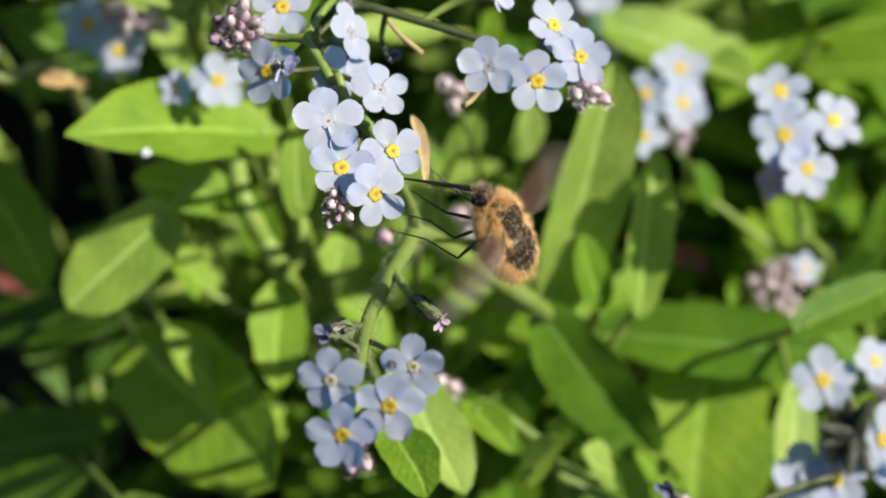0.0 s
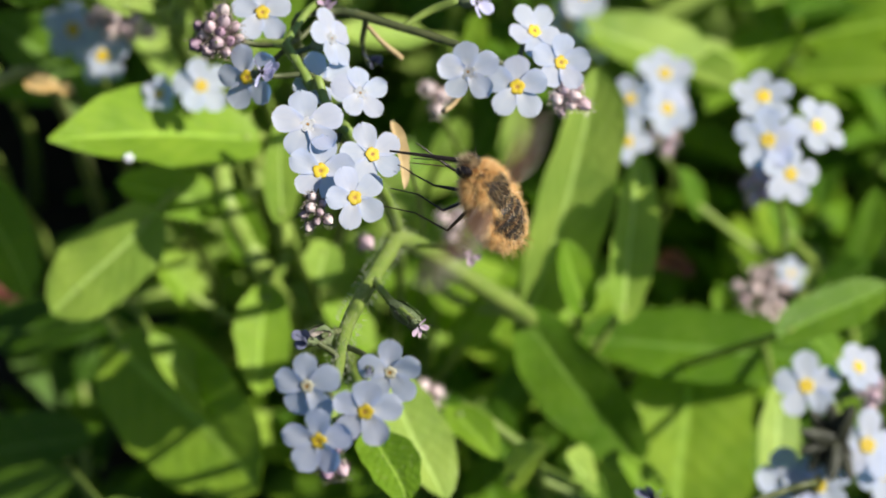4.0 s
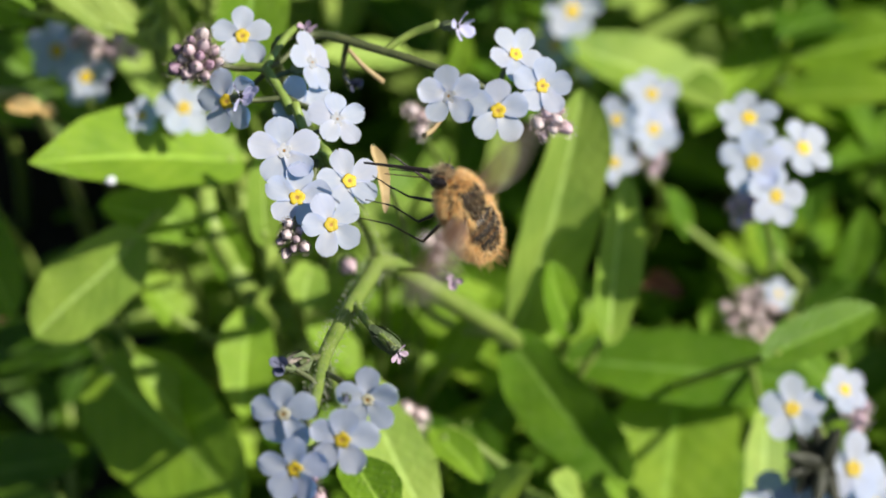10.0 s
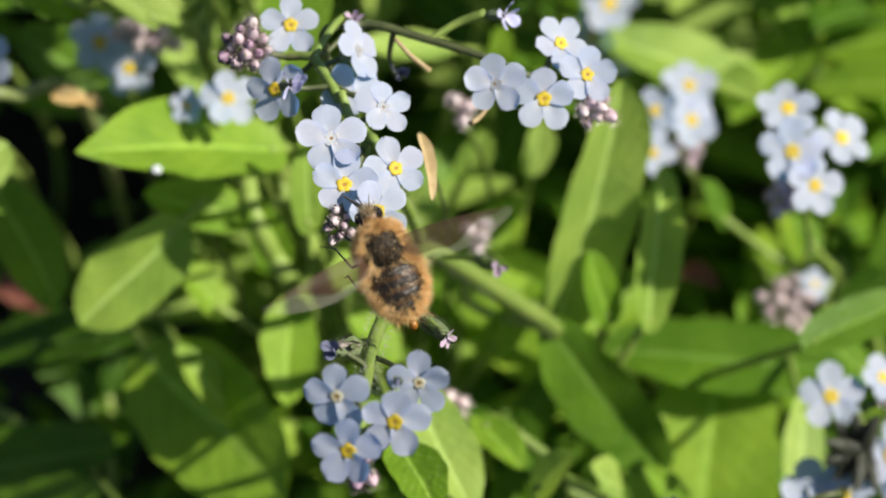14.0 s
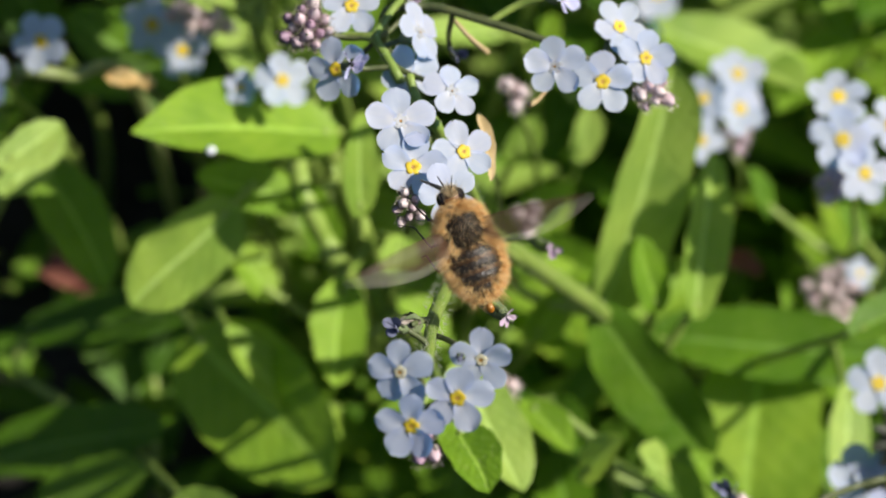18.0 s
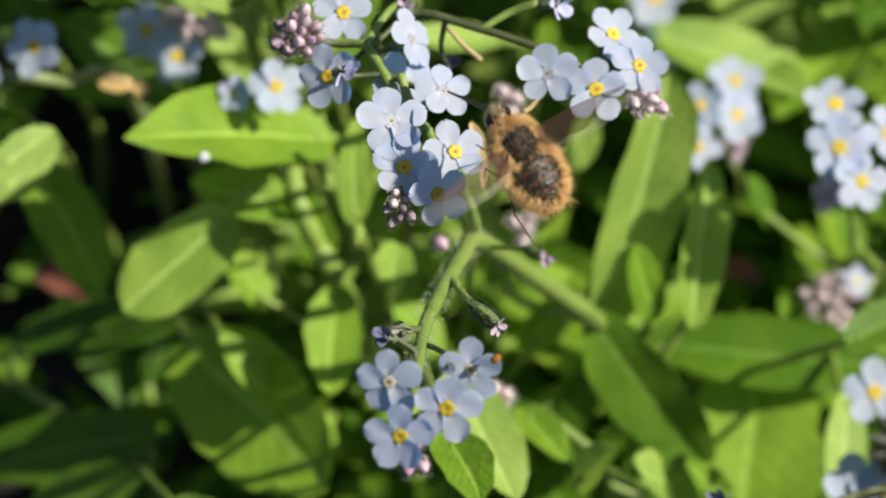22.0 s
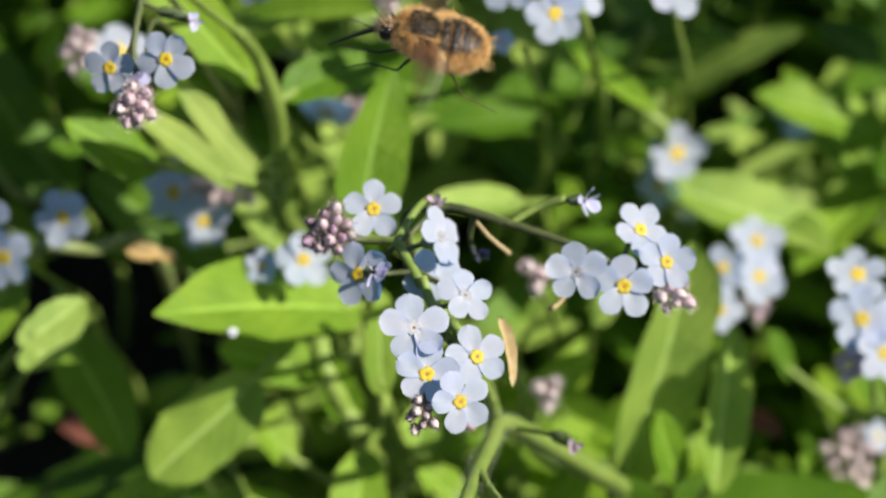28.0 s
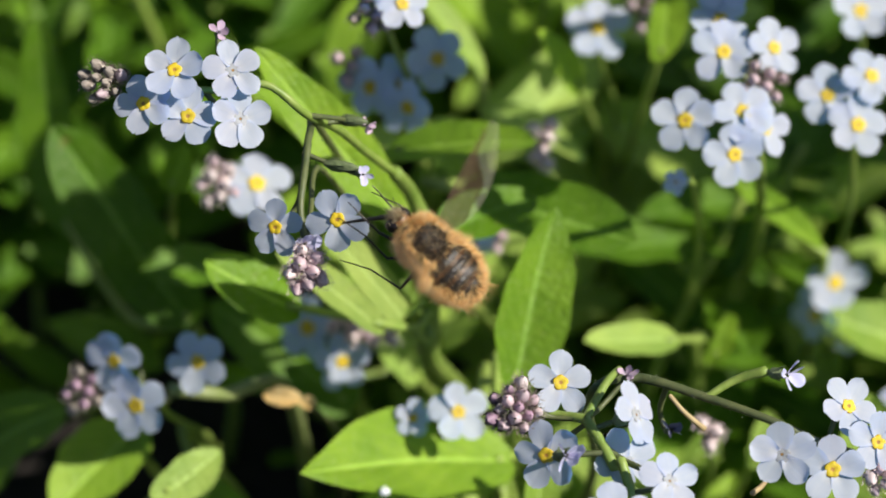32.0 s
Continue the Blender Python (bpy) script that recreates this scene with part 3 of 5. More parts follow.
bud(spray_main, (-6.7, -14.6, -27), (-0.3, -0.9), 0.6, "blue")
branch(spray_main, [(-2.6, -3.5, 46), (0.6, -3.7, 38), (3.0, -4.4, 33)], 0.3, 0.28, STEM)
bud(spray_main, (1.6, -3.8, 36), (1.4, -0.6), 1.2, "green", "green")
bloom(spray_main, (3.5, -4.6, 31.7), 3.0, (0.9, -0.9), 10, state="pink")
bud(spray_main, (-8.4, -2.9, 50), (0.3, -0.3), 1.6, "pink")

spray_top = flowering("forget-me-not with a bright dense cluster of open flowers", (11.7, -13.5, 106),
                      [(10.9, -12.6, 88), (2.6, -7.0, 65.5), (-3.9, -2.9, 44.6), (-4.8, -0.9, 36), (-5.6, 1.2, 28), (-7.6, 4.6, 16), (-10.8, 9.1, 11), (-12.6, 13.8, 11)], 0.8, 0.5, STEM, 420)
bloom(spray_top, (-12.0, 4.0, 0), 6.9, (0.10, 0.20), 12)
bloom(spray_top, (-6.9, 5.7, 4), 6.5, (0.35, 0.25), 32)
bloom(spray_top, (-8.6, 1.3, -2), 6.3, (0.30, 0.05), 40)
bloom(spray_top, (-13.3, 8.7, 1), 7.2, (0.10, 0.35), 25, "pale")
bloom(spray_top, (-8.1, 12.0, 6), 6.0, (0.45, 0.35), 15, "pale")
bud_cluster(spray_top, (-12.4, 0.0, -2), 8, 2.0, ("pale", "pink", "pink"), (0.0, -0.3), 7, 0.75)

spray_curl = flowering("forget-me-not curl with one open flower, a crumpled one and pink-black buds", (-8.4, 5.9, 40),
                       [(-8.6, 6.7, 15), (-10.5, 9.5, 15), (-12.3, 11.7, 15), (-13.3, 13.3, 12), (-14.5, 15.4, 13), (-15.9, 17.5, 14)], 0.7, 0.5, STEM, 120)
bloom(spray_curl, (-11.9, 13.4, 13), 6.6, (0.2, 0.45), 40, "pale")
bloom(spray_curl, (-11.0, 18.0, 13), 6.6, (1.5, 0.55), 20, "pale")
bloom(spray_curl, (-18.3, 20.9, 16), 6.6, (0.10, 0.20), 18)
bloom(spray_curl, (-19.7, 14.0, 12), 6.8, (-0.3, -0.2), 30)
bloom(spray_curl, (-18.0, 14.3, 7), 4.8, (0.6, 0.1), 10, state="lilac")
bud_cluster(spray_curl, (-22.9, 18.5, 12), 14, 3.0, ("pink", "purple", "pink", "pale", "purple"), (0.0, 0.25), 9, 0.95)
bloom(spray_curl, (-11.7, 21.6, 18), 3.0, (0.3, 0.6), 0, state="pink")
branch(spray_curl, [(-14.5, 15.1, 13), (-12.2, 13.6, 12), (-9.5, 12.5, 9)], 0.35, 0.3, STEM_DARK)
branch(spray_curl, [(-15.9, 17.5, 14), (-19.0, 17.9, 15.5), (-21.8, 18.6, 14.5)], 0.5, 0.35, STEM)
branch(spray_curl, [(-15.9, 17.5, 14), (-13.8, 20.9, 17), (-12.4, 22.2, 19)], 0.45, 0.4, STEM)

spray_right = flowering("forget-me-not branch with four open flowers and pink buds", (-17.1, 19.7, 40),
                        [(-15.2, 18.9, 24), (-11.0, 21.3, 22), (-3.8, 19.5, 20), (2.7, 17.3, 18), (6.8, 15.5, 18), (12.2, 13.8, 20)], 0.62, 0.35, STEM_DARK, 160)
bloom(spray_right, (3.0, 14.4, 11), 6.7, (-0.2, 0.1), 20, "pale")
bloom(spray_right, (8.1, 12.9, 13), 6.9, (0.0, 0.1), 16)
bloom(spray_right, (12.7, 15.5, 15), 6.3, (0.25, 0.1), 12)
bloom(spray_right, (10.0, 18.9, 17), 6.3, (0.45, 0.45), 50)
bud_cluster(spray_right, (13.6, 12.3, 18), 8, 2.3, ("pink", "pale", "pink"), (0.5, -0.4), 3, 0.9, "pale")
branch(spray_right, [(-3.8, 19.5, 20), (-0.8, 21.3, 20), (2.1, 22.2, 19)], 0.35, 0.55, STEM)
bloom(spray_right, (4.0, 21.9, 18), 4.6, (2.2, -0.2), 30, state="lilac")
bloom(spray_right, (-6.9, 16.1, 24), 3.4, (0.4, 0.2), 10, state="dark")
branch(spray_right, [(-7.4, 19.7, 20), (-5.9, 18.0, 20), (-3.8, 16.3, 21)], 0.22, 0.3, STRAW, name="dry_stalk")
branch(spray_right, [(3.0, 13.1, 16), (1.5, 11.2, 15), (0.4, 10.4, 14)], 0.2, 0.3, STRAW, name="dry_stalk")

# ---- lower and farther sprays ----
def cluster(label, foot, spine, blooms, buds=(), r=0.5, mat=None):
    """A spray from a stem line, its blooms (p, size, tilt, spin, eye) and bud groups (p, count, spread, tones)."""
    plant = flowering(label, foot, spine, r, 0.35, mat)
    for p, size, tilt, spin, eye in blooms:
        bloom(plant, p, size, (tilt[0] + 0.15, tilt[1] + 0.1), spin, eye)
    for k, (p, count, spread, tones) in enumerate(buds):
        bud_cluster(plant, p, count, spread, tones, (0.2, -0.3), 20 + k, 1.12 if "pale" in tones else 1.0, "pale" if "pale" in tones else "dark")
    return plant

PINKS = ("pink", "pale", "pink")
cluster("two small forget-me-not flowers half in shade", (-29.5, 11.5, 86.0), [(-29.3, 11.4, 82.0), (-30.4, 14.4, 78.0)],
        [((-33.3, 14.8, 74.0), 4.5, (-0.1, 0.1), 10, "yellow"), ((-28.2, 15.6, 72.0), 7.2, (0.1, 0.0), 25, "yellow")])
cluster("small cluster of blurred forget-me-not flowers with pink bud", (29.9, 6.9, 125), [(29.6, 9.1, 120), (28.5, 13.8, 114)],
        [((24.6, 9.5, 102.0), 6.4, (0.1, 0.05), 0, "yellow"), ((25.0, 15.0, 103.0), 6.2, (-0.25, 0.0), 30, "yellow"), ((29.9, 18.5, 110), 7.6, (0.1, 0.4), 12, "yellow"), ((29.9, 13.8, 106), 7.4, (0.1, 0.1), 40, "yellow")],
        [((29.9, 10.4, 112), 5, 2.4, PINKS)])
cluster("forget-me-not cluster of pale blue flowers above pink buds", (43.2, 0.0, 90), [(42.3, 1.4, 84), (41.9, 7.6, 79), (42.1, 12.3, 78)],
        [((39.6, 14.2, 77), 8.0, (-0.1, 0.5), 20, "yellow"), ((39.7, 8.8, 73), 8.2, (-0.1, 0.1), 14, "yellow"), ((45.9, 10.5, 75), 7.6, (0.3, 0.3), 35, "yellow"), ((42.3, 4.7, 72), 7.4, (0.2, 0.0), 8, "yellow")],
        [((39.2, 4.0, 76), 8, 2.8, ("pink", "pale", "pink"))])
br = cluster("forget-me-not cluster with a dark dried seed head", (49.4, -32.4, 90), [(49.9, -30.4, 82), (48.8, -25.3, 78), (47.2, -21.1, 76)],
        [((44.2, -20.7, 73), 8.2, (-0.1, 0.2), 20, "yellow"), ((50.6, -18.5, 74), 6.4, (0.3, 0.3), 33, "yellow"), ((51.1, -27.7, 70), 8.6, (0.1, 0.1), 10, "yellow"), ((41.8, -31.9, 70), 8.6, (-0.1, 0.1), 30, "yellow"), ((53.2, -31.1, 72), 7.6, (0.2, 0), 50, "yellow"), ((45.2, -32.4, 70), 8.6, (-0.1, 0.1), 30, "yellow")],
        [((52.0, -21.8, 76), 4, 2.0, PINKS)])
for k in range(8):
    bud(br, ((47.2, -27.0, 69)[0], (47.2, -27.0, 69)[1], 68 + k % 3), (1.6 * math.cos(1.2 + k * 0.55), 1.6 * math.sin(1.2 + k * 0.55)), 2.1, "seed", "seed")
cluster("blurred shaded forget-me-not with pale pink buds", (-45.9, 17.1, 126.0), [(-44.5, 18.9, 112.0), (-44.1, 22.5, 104.0)],
        [((-46.7, 24.4, 106.0), 8.8, (-0.5, -0.2), 10, "yellow"), ((-42.1, 20.5, 96.0), 7.1, (0.1, -0.4), 25, "yellow")],
        [((-41.2, 25.2, 93.0), 6, 3.0, ("pale", "pink")), ((-38.5, 25.0, 94.0), 6, 3.2, ("pale",))])
cluster("blurred forget-me-not pair low among the leaves", (20.4, 22.5, 150), [(20.0, 23.6, 140), (19.0, 27.3, 135)],
        [((20.4, 30.6, 129), 8.6, (0.1, -0.3), 20, "yellow"), ((18.4, 26.3, 134), 7.4, (-0.9, -0.4), 40, "yellow"), ((22.5, 23.2, 134), 4.0, (0.3, -0.2), 0, "yellow")])
cluster("faded pinkish forget-me-not head with one blue flower", (45.8, -17.3, 142.0), [(45.1, -14.6, 130.0), (44.5, -10.6, 124.0)],
        [((47.4, -7.7, 122.0), 4.6, (0.5, 0.4), 0, "yellow")], [((43.4, -10.5, 120.0), 12, 5.0, ("pale", "pale", "pink"))])
cluster("shaded blue forget-me-not trio with purple buds", (-64.5, 10.1, 110), [(-62.7, 13.9, 95), (-63.9, 17.3, 84), (-68.5, 17.9, 84)],
        [((-68.0, 20.7, 80), 7.8, (-0.75, -0.45), 15, "yellow"), ((-65.2, 15.7, 77), 8.4, (-0.55, -0.35), 30, "yellow"), ((-58.4, 20.7, 81), 7.8, (-0.55, -0.3), 45, "yellow")],
        [((-71.9, 17.3, 82), 8, 3.0, ("purple", "dark", "purple"))])
cluster("forget-me-not with two blue flowers and a tuft of pink buds", (-43.1, 46.6, 84), [(-43.3, 46.7, 44), (-43.5, 45.6, 26), (-43.8, 41.6, 21), (-44.1, 37.7, 19), (-43.5, 33.8, 19)],
        [((-46.5, 35.8, 18), 6.0, (-0.45, -0.25), 16, "yellow"), ((-40.3, 36.6, 15), 6.4, (-0.3, -0.2), 50, "yellow") ],
        [((-43.2, 31.8, 12), 8, 2.5, ("pink", "pale"))], 0.45, STEM_DARK)
cluster("blurred forget-me-not flower beside a tuft of pale pink buds", (-54.9, 36.9, 120), [(-54.1, 38.1, 100), (-54.3, 40.3, 90)], [((-52.0, 41.5, 84), 8.6, (0.1, 0.3), 16, "yellow")], [((-56.5, 41.8, 83), 8, 3.2, ("pale", "pink"))])
lil = flowering("forget-me-not stalk with a lilac withering flower", (-42.4, 43.3, 84), [(-42.9, 42.2, 44), (-43.3, 37.2, 24), (-43.4, 34.6, 20)], 0.35, 0.25, STEM_DARK)
bloom(lil, (-43.4, 34.2, 14), 4.2, (0.3, 0.1), 10, state="lilac")
white = flowering("forget-me-not on a thick pale stem with five sunlit white-blue flowers", (-31.4, 20.7, 92), [(-31.5, 21.3, 90), (-31.5, 26.8, 82), (-31.5, 34.1, 72), (-33.6, 39.9, 66), (-35.4, 42.3, 56)], 1.5, 0.8, STEM)
branch(white, [(-35.1, 42.0, 57), (-38.3, 44.2, 48), (-41.0, 46.2, 38), (-43.7, 47.1, 24), (-47.8, 50.0, 21), (-52.9, 49.4, 22), (-60.3, 49.9, 23), (-63.1, 50.2, 23)], 0.5, 0.32, STEM)
for p0, p1, w, tilt, lm, *fold in (((-30.9, 35.6, 74), (-19.4, 40.8, 80), 6.5, (0.1, 0.5), LEAF_SHADED), ((-32.7, 23.3, 82), (-42.5, 36.6, 68), 4.8, (0.0, 0.3), LEAF_DULL), ((-36.8, 24.7, 76), (-47.8, 33.6, 63), 4.2, (0.0, 0.3), LEAF_DULL), ((-46.3, 26.6, 76), (-56.6, 32.3, 69), 6.5, (0.1, 0.3), LEAF, 0.1)):
    leaf(white, p0, p1, w, tilt, lm, *fold)
for p, size, tilt, spin, eye in (((-56.7, 51.2, 19), 6.4, (-0.1, 0.3), 14, "yellow"), ((-59.8, 47.9, 20), 6.2, (-0.25, 0.1), 40, "yellow"), ((-55.4, 46.7, 20), 6.4, (0.0, 0.1), 10, "yellow"),
                                 ((-51.0, 51.3, 20), 6.3, (0.15, 0.35), 30, "pale"), ((-50.2, 46.5, 20), 6.4, (0.2, 0.1), 16, "pale")):
    bloom(white, p, size, tilt, spin, eye)
bud_cluster(white, (-63.9, 50.0, 22), 10, 2.6, ("dark", "pink", "purple", "dark"), (-0.6, 0.1), 31, 0.85)
bloom(white, (-52.5, 55.1, 21), 2.6, (0.2, 0.4), 0, state="pink")
bloom(white, (-37.9, 46.4, 30), 2.4, (1.0, -0.3), 0, state="pink")
branch(white, [(-43.7, 47.1, 24), (-41.2, 47.0, 27), (-39.9, 46.9, 29)], 0.3, 0.25, STEM_DARK)
branch(white, [(-44.2, 43.4, 24), (-42.2, 42.6, 24), (-40.8, 42.2, 24)], 0.25, 0.22, STEM_DARK)
bud(white, (-40.3, 46.9, 29), (4.0, -0.4), 1.0, "green")
bud(white, (-41.4, 42.3, 24), (4.0, -0.7), 1.15, "green")
bloom(white, (-38.1, 41.2, 23), 2.8, (0.8, -0.2), 0, state="lilac")
cluster("blurred blue forget-me-not cluster behind a leaf", (-35.0, 48.6, 120), [(-35.5, 48.7, 104), (-35.8, 53.9, 96)],
        [((-39.1, 53.3, 92), 7.6, (-0.7, -0.3), 20, "yellow"), ((-31.1, 56.9, 94), 8.0, (-0.3, 0.0), 45, "yellow"), ((-34.5, 50.9, 90), 7.4, (-0.7, -0.4), 0, "yellow"), ((-36.1, 53.9, 96), 7.0, (-0.7, -0.2), 33, "yellow")],
        [((-42.1, 56.0, 92), 4, 2.6, ("pink",))])
cluster("forget-me-not top with white flower and pink buds", (-35.9, 59.0, 80), [(-36.4, 58.3, 70), (-36.3, 60.9, 62)],
        [((-34.9, 60.8, 58), 6.4, (0.2, 0.3), 20, "yellow"), ((-38.1, 64.0, 58), 6.4, (0, 0.3), 0, "yellow")], [((-38.4, 59.8, 60), 7, 2.8, ("pink", "pink", "dark"))])
cluster("tall forget-me-not with a long dense double cluster", (7.1, 42.3, 100), [(6.2, 43.7, 78), (4.2, 47.8, 66), (3.5, 53.5, 66), (2.3, 58.6, 68)],
        [((0.9, 56.4, 65), 7.2, (-0.1, 0.1), 12, "yellow"), ((0.7, 60.2, 68), 7.4, (0.0, 0.3), 40, "yellow"), ((6.6, 57.0, 66), 6.8, (0.35, 0.2), 25, "yellow"), ((-3.6, 48.5, 60), 7.6, (-0.3, 0.0), 18, "yellow"),
         ((2.8, 49.6, 61), 7.2, (0.0, 0.1), 40, "yellow"), ((5.4, 47.8, 62), 6.6, (0.4, 0.0), 10, "yellow"), ((1.9, 44.8, 60), 7.2, (0.0, -0.1), 30, "yellow"), ((1.0, 64.3, 68), 7.2, (0.0, 0.3), 10, "yellow")],
        [((4.8, 52.7, 63), 9, 3.4, ("pink",))], 0.8)
cluster("forget-me-not cluster of three pale flowers", (20.1, 44.5, 100), [(17.6, 46.0, 84), (16.5, 51.7, 78)],
        [((13.7, 52.2, 76), 7.4, (-0.2, 0.2), 20, "yellow"), ((17.0, 48.8, 74), 7.6, (0.0, 0.1), 8, "yellow"), ((18.7, 54.5, 76), 7.4, (0.2, 0.3), 40, "yellow")])
cluster("blurred forget-me-not flower with a bud", (22.5, 60.1, 120), [(20.9, 61.3, 106), (19.8, 63.6, 100)], [((19.8, 63.5, 98), 8.2, (0.1, 0.1), 20, "yellow")])
cluster("single blurred white forget-me-not flower", (-10.4, 58.1, 130), [(-10.9, 58.8, 118), (-11.3, 61.3, 112)], [((-11.4, 61.9, 110), 8.4, (0.0, 0.2), 20, "yellow")], [((-6.2, 64.2, 112), 4, 2.6, ("pink",))])
cluster("single dim blue forget-me-not deep in shade", (40.6, 34.7, 170), [(39.3, 35.5, 158), (38.6, 36.9, 153)], [((38.3, 37.2, 150), 8.0, (-0.9, -0.5), 20, "yellow")])
cluster("blurred forget-me-not seen from its side with pink buds", (-27.1, 32.4, 140), [(-25.8, 33.8, 126), (-26.4, 35.2, 121)], [((-27.2, 35.8, 118), 8.0, (-0.4, -1.6), 20, "yellow")], [((-23.7, 36.2, 119), 5, 2.6, ("pink",))])
cluster("small drooping dark blue forget-me-not bud", (-1.7, 36.0, 100), [(-1.1, 41.1, 80), (-3.7, 42.2, 70)], [((-4.2, 41.9, 66), 3.2, (0.3, -0.2), 0, "pale")])
side = flowering("forget-me-not stalk with closed dark blue bud", (27.3, -35.7, 70), [(42.8, -31.1, 52), (38.3, -31.5, 46), (34.0, -32.7, 42)], 0.5, 0.4, STEM_DARK)
low = flowering("single shrivelled dark blue forget-me-not flower on a stalk", (25.9, -37.0, 60), [(24.5, -35.3, 46), (23.8, -32.7, 41)], 0.4, 0.4, STEM)
bloom(low, (23.6, -31.6, 39), 4.4, (-0.6, 0.5), 20, state="dark")
bud(low, (24.6, -32.6, 40), (0.8, -0.6), 1.3, "pale", "pale")
cluster("pale withered pink buds among the leaves", (-18.0, 45.7, 110), [(-18.4, 45.9, 96), (-18.5, 47.2, 92)], [], [((-18.8, 47.8, 90), 4, 2.2, ("pale",)), ((-18.9, 44.5, 88), 2, 1.2, ("pale",))])
cluster("pale pink buds in the undergrowth", (1.1, -2.3, 108), [(1.9, -2.2, 96), (1.7, -1.4, 92)], [], [((1.6, -0.9, 88), 4, 2.2, ("pale", "pink"))])
cluster("pale withered buds half hidden under leaves", (-0.0, 13.6, 80), [(-0.1, 12.9, 72), (-0.3, 14.1, 68)], [], [((-0.2, 14.3, 66), 3, 1.8, ("pale",))])
cluster("small pink bud under the flowers", (-1.1, -23.4, 90), [(-0.9, -22.6, 76), (-1.0, -21.4, 72)], [], [((-1.0, -20.9, 70), 3, 1.8, ("pale", "pink"))])

# ---- single leaves and leafy stems that stand out ----
def leafy(label, foot, leaves, spine=None, r=1.0, mat=None):
    """A leafy stem with the leaves (p0, p1, width, tilt, material)."""
    base = ground_below(foot)
    plant = thing("leafy_stem", base, label, "plant", "leafy stems")
    line = [base, base.lerp(at(foot), 0.5) + Vector((0.003, 0, 0)), at(foot)] + ([at(q) for q in spine] if spine else [])
    stem(plant, line, r, r * 0.6, mat)
    for p0, p1, w, tilt, lm, *fold in leaves:
        leaf(plant, p0, p1, w, tilt, lm, *fold)
    return plant

leafy("leafy stem with broad pointed light green leaves in the sun", (-23.7, 8.8, 92),
      [((-22.0, 9.7, 84), (-45.0, 10.1, 62), 12.6, (-0.1, 0.5), LEAF, 0.25, -0.05, 0.03, -0.6), ((-26.0, 1.5, 93), (-39.3, 4.3, 86), 6.6, (-0.2, 0.3), LEAF, 0.25, -0.06, 0.05, 0.6), ((-24.2, 13.7, 90), (-19.7, 16.3, 84), 7.5, (0.2, 0.4), LEAF)],
      [(-24.8, 15.7, 95), (-24.6, 19.8, 100)], 1.9, STEM)
leafy("arching pale green stem", (-21.6, -7.9, 100), [((-22.5, -5.3, 96), (-26.0, 3.2, 90), 5.0, (-0.3, 0.2), LEAF)], [(-23.9, -3.2, 95), (-26.2, 1.8, 92), (-27.0, 6.8, 94), (-25.7, 11.8, 98)], 1.8, STEM)
leafy("single oval pale green leaf striped by stalk shadows", (-33.8, 2.4, 100), [((-34.8, 0.9, 86.0), (-47.3, -12.1, 86.0), 10.0, (0.3, 0.2), LEAF_PALE, 0.2, -0.06, 0.04, 0.6)])
leafy("broad dark green leaf with sunlit margin", (-39.5, -16.0, 120), [((-41.1, -15.5, 104), (-23.2, -33.9, 92), 17.0, (-0.70, 0.08), LEAF), ((-36.1, -15.1, 92), (-25.7, -26.9, 100), 6.5, (0.3, 0.6), LEAF_PALE)])
leafy("low oval leaf in dappled sun", (-22.0, -9.7, 100), [((-21.3, -8.5, 92), (-22.0, -21.5, 84), 7.2, (0.1, 0.3), LEAF), ((-13.8, -3.2, 90), (-14.3, -8.4, 84), 5.0, (0.2, 0.5), LEAF_PALE)])
leafy("bright young leaves below the flowers", (-3.8, -18.6, 70), [((-6.7, -18.2, 62), (0.8, -32.0, 52), 8.6, (0.1, 0.4), LEAF_PALE), ((-7.2, -23.5, 30), (-3.5, -30.2, 22), 6.0, (0.0, 0.4), LEAF)])
leafy("long upright bright green leaf with folded midrib", (12.4, -13.3, 104),
      [((11.8, -13.4, 98), (20.3, 17.4, 80), 11.0, (0.25, 0.25), LEAF_PALE, 0.45, -0.04, 0.04, 0.9), ((-1.5, -2.7, 104), (7.9, 3.6, 96), 4.4, (0.1, 0.3), LEAF), ((23.0, -13.3, 88), (25.5, 7.8, 88), 6.0, (0.2, 0.2), LEAF_PALE, 0.5), ((18.5, -12.5, 90), (15.9, -3.3, 84), 5.0, (0, 0.4), LEAF)])
leafy("dark rough leaf with a clear midrib below the fork", (10.6, -11.6, 96), [((10.3, -11.7, 87), (25.6, -32.2, 100.0), 10.0, (-0.45, -0.02), LEAF_MID, 0.25, -0.04, 0.06, 0.8)])
# the flat leaf carries its shade as a darker leaf colour
leafy("wide shaded leaf lying flat", (21.8, -17.4, 124), [((18.7, -16.5, 114.0), (49.9, -17.6, 108.0), 10.6, (-0.4, 0.5), LEAF_SHADED), ((41.5, -15.1, 80), (55.8, -8.4, 84), 6.5, (0.1, 0.5), LEAF_MID)])
leafy("broad smooth pale leaf facing the sun", (33.2, -20.6, 130), [((32.7, -18.7, 116), (31.4, -41.2, 108), 20.0, (-0.35, 0.15), LEAF, 0.12, -0.05, 0.03, 1.3), ((42.8, -21.3, 94), (42.7, -38.0, 90), 6.0, (0.2, 0.3), LEAF_PALE)])
leafy("large arching leaf with pale rim", (43.5, 18.4, 150), [((43.3, 18.3, 138), (19.3, 27.5, 132), 9.0, (0.1, 0.6), LEAF_PALE), ((31.1, 23.7, 142), (40.9, 17.6, 128), 8.0, (0.2, 0.5), LEAF_PALE)])
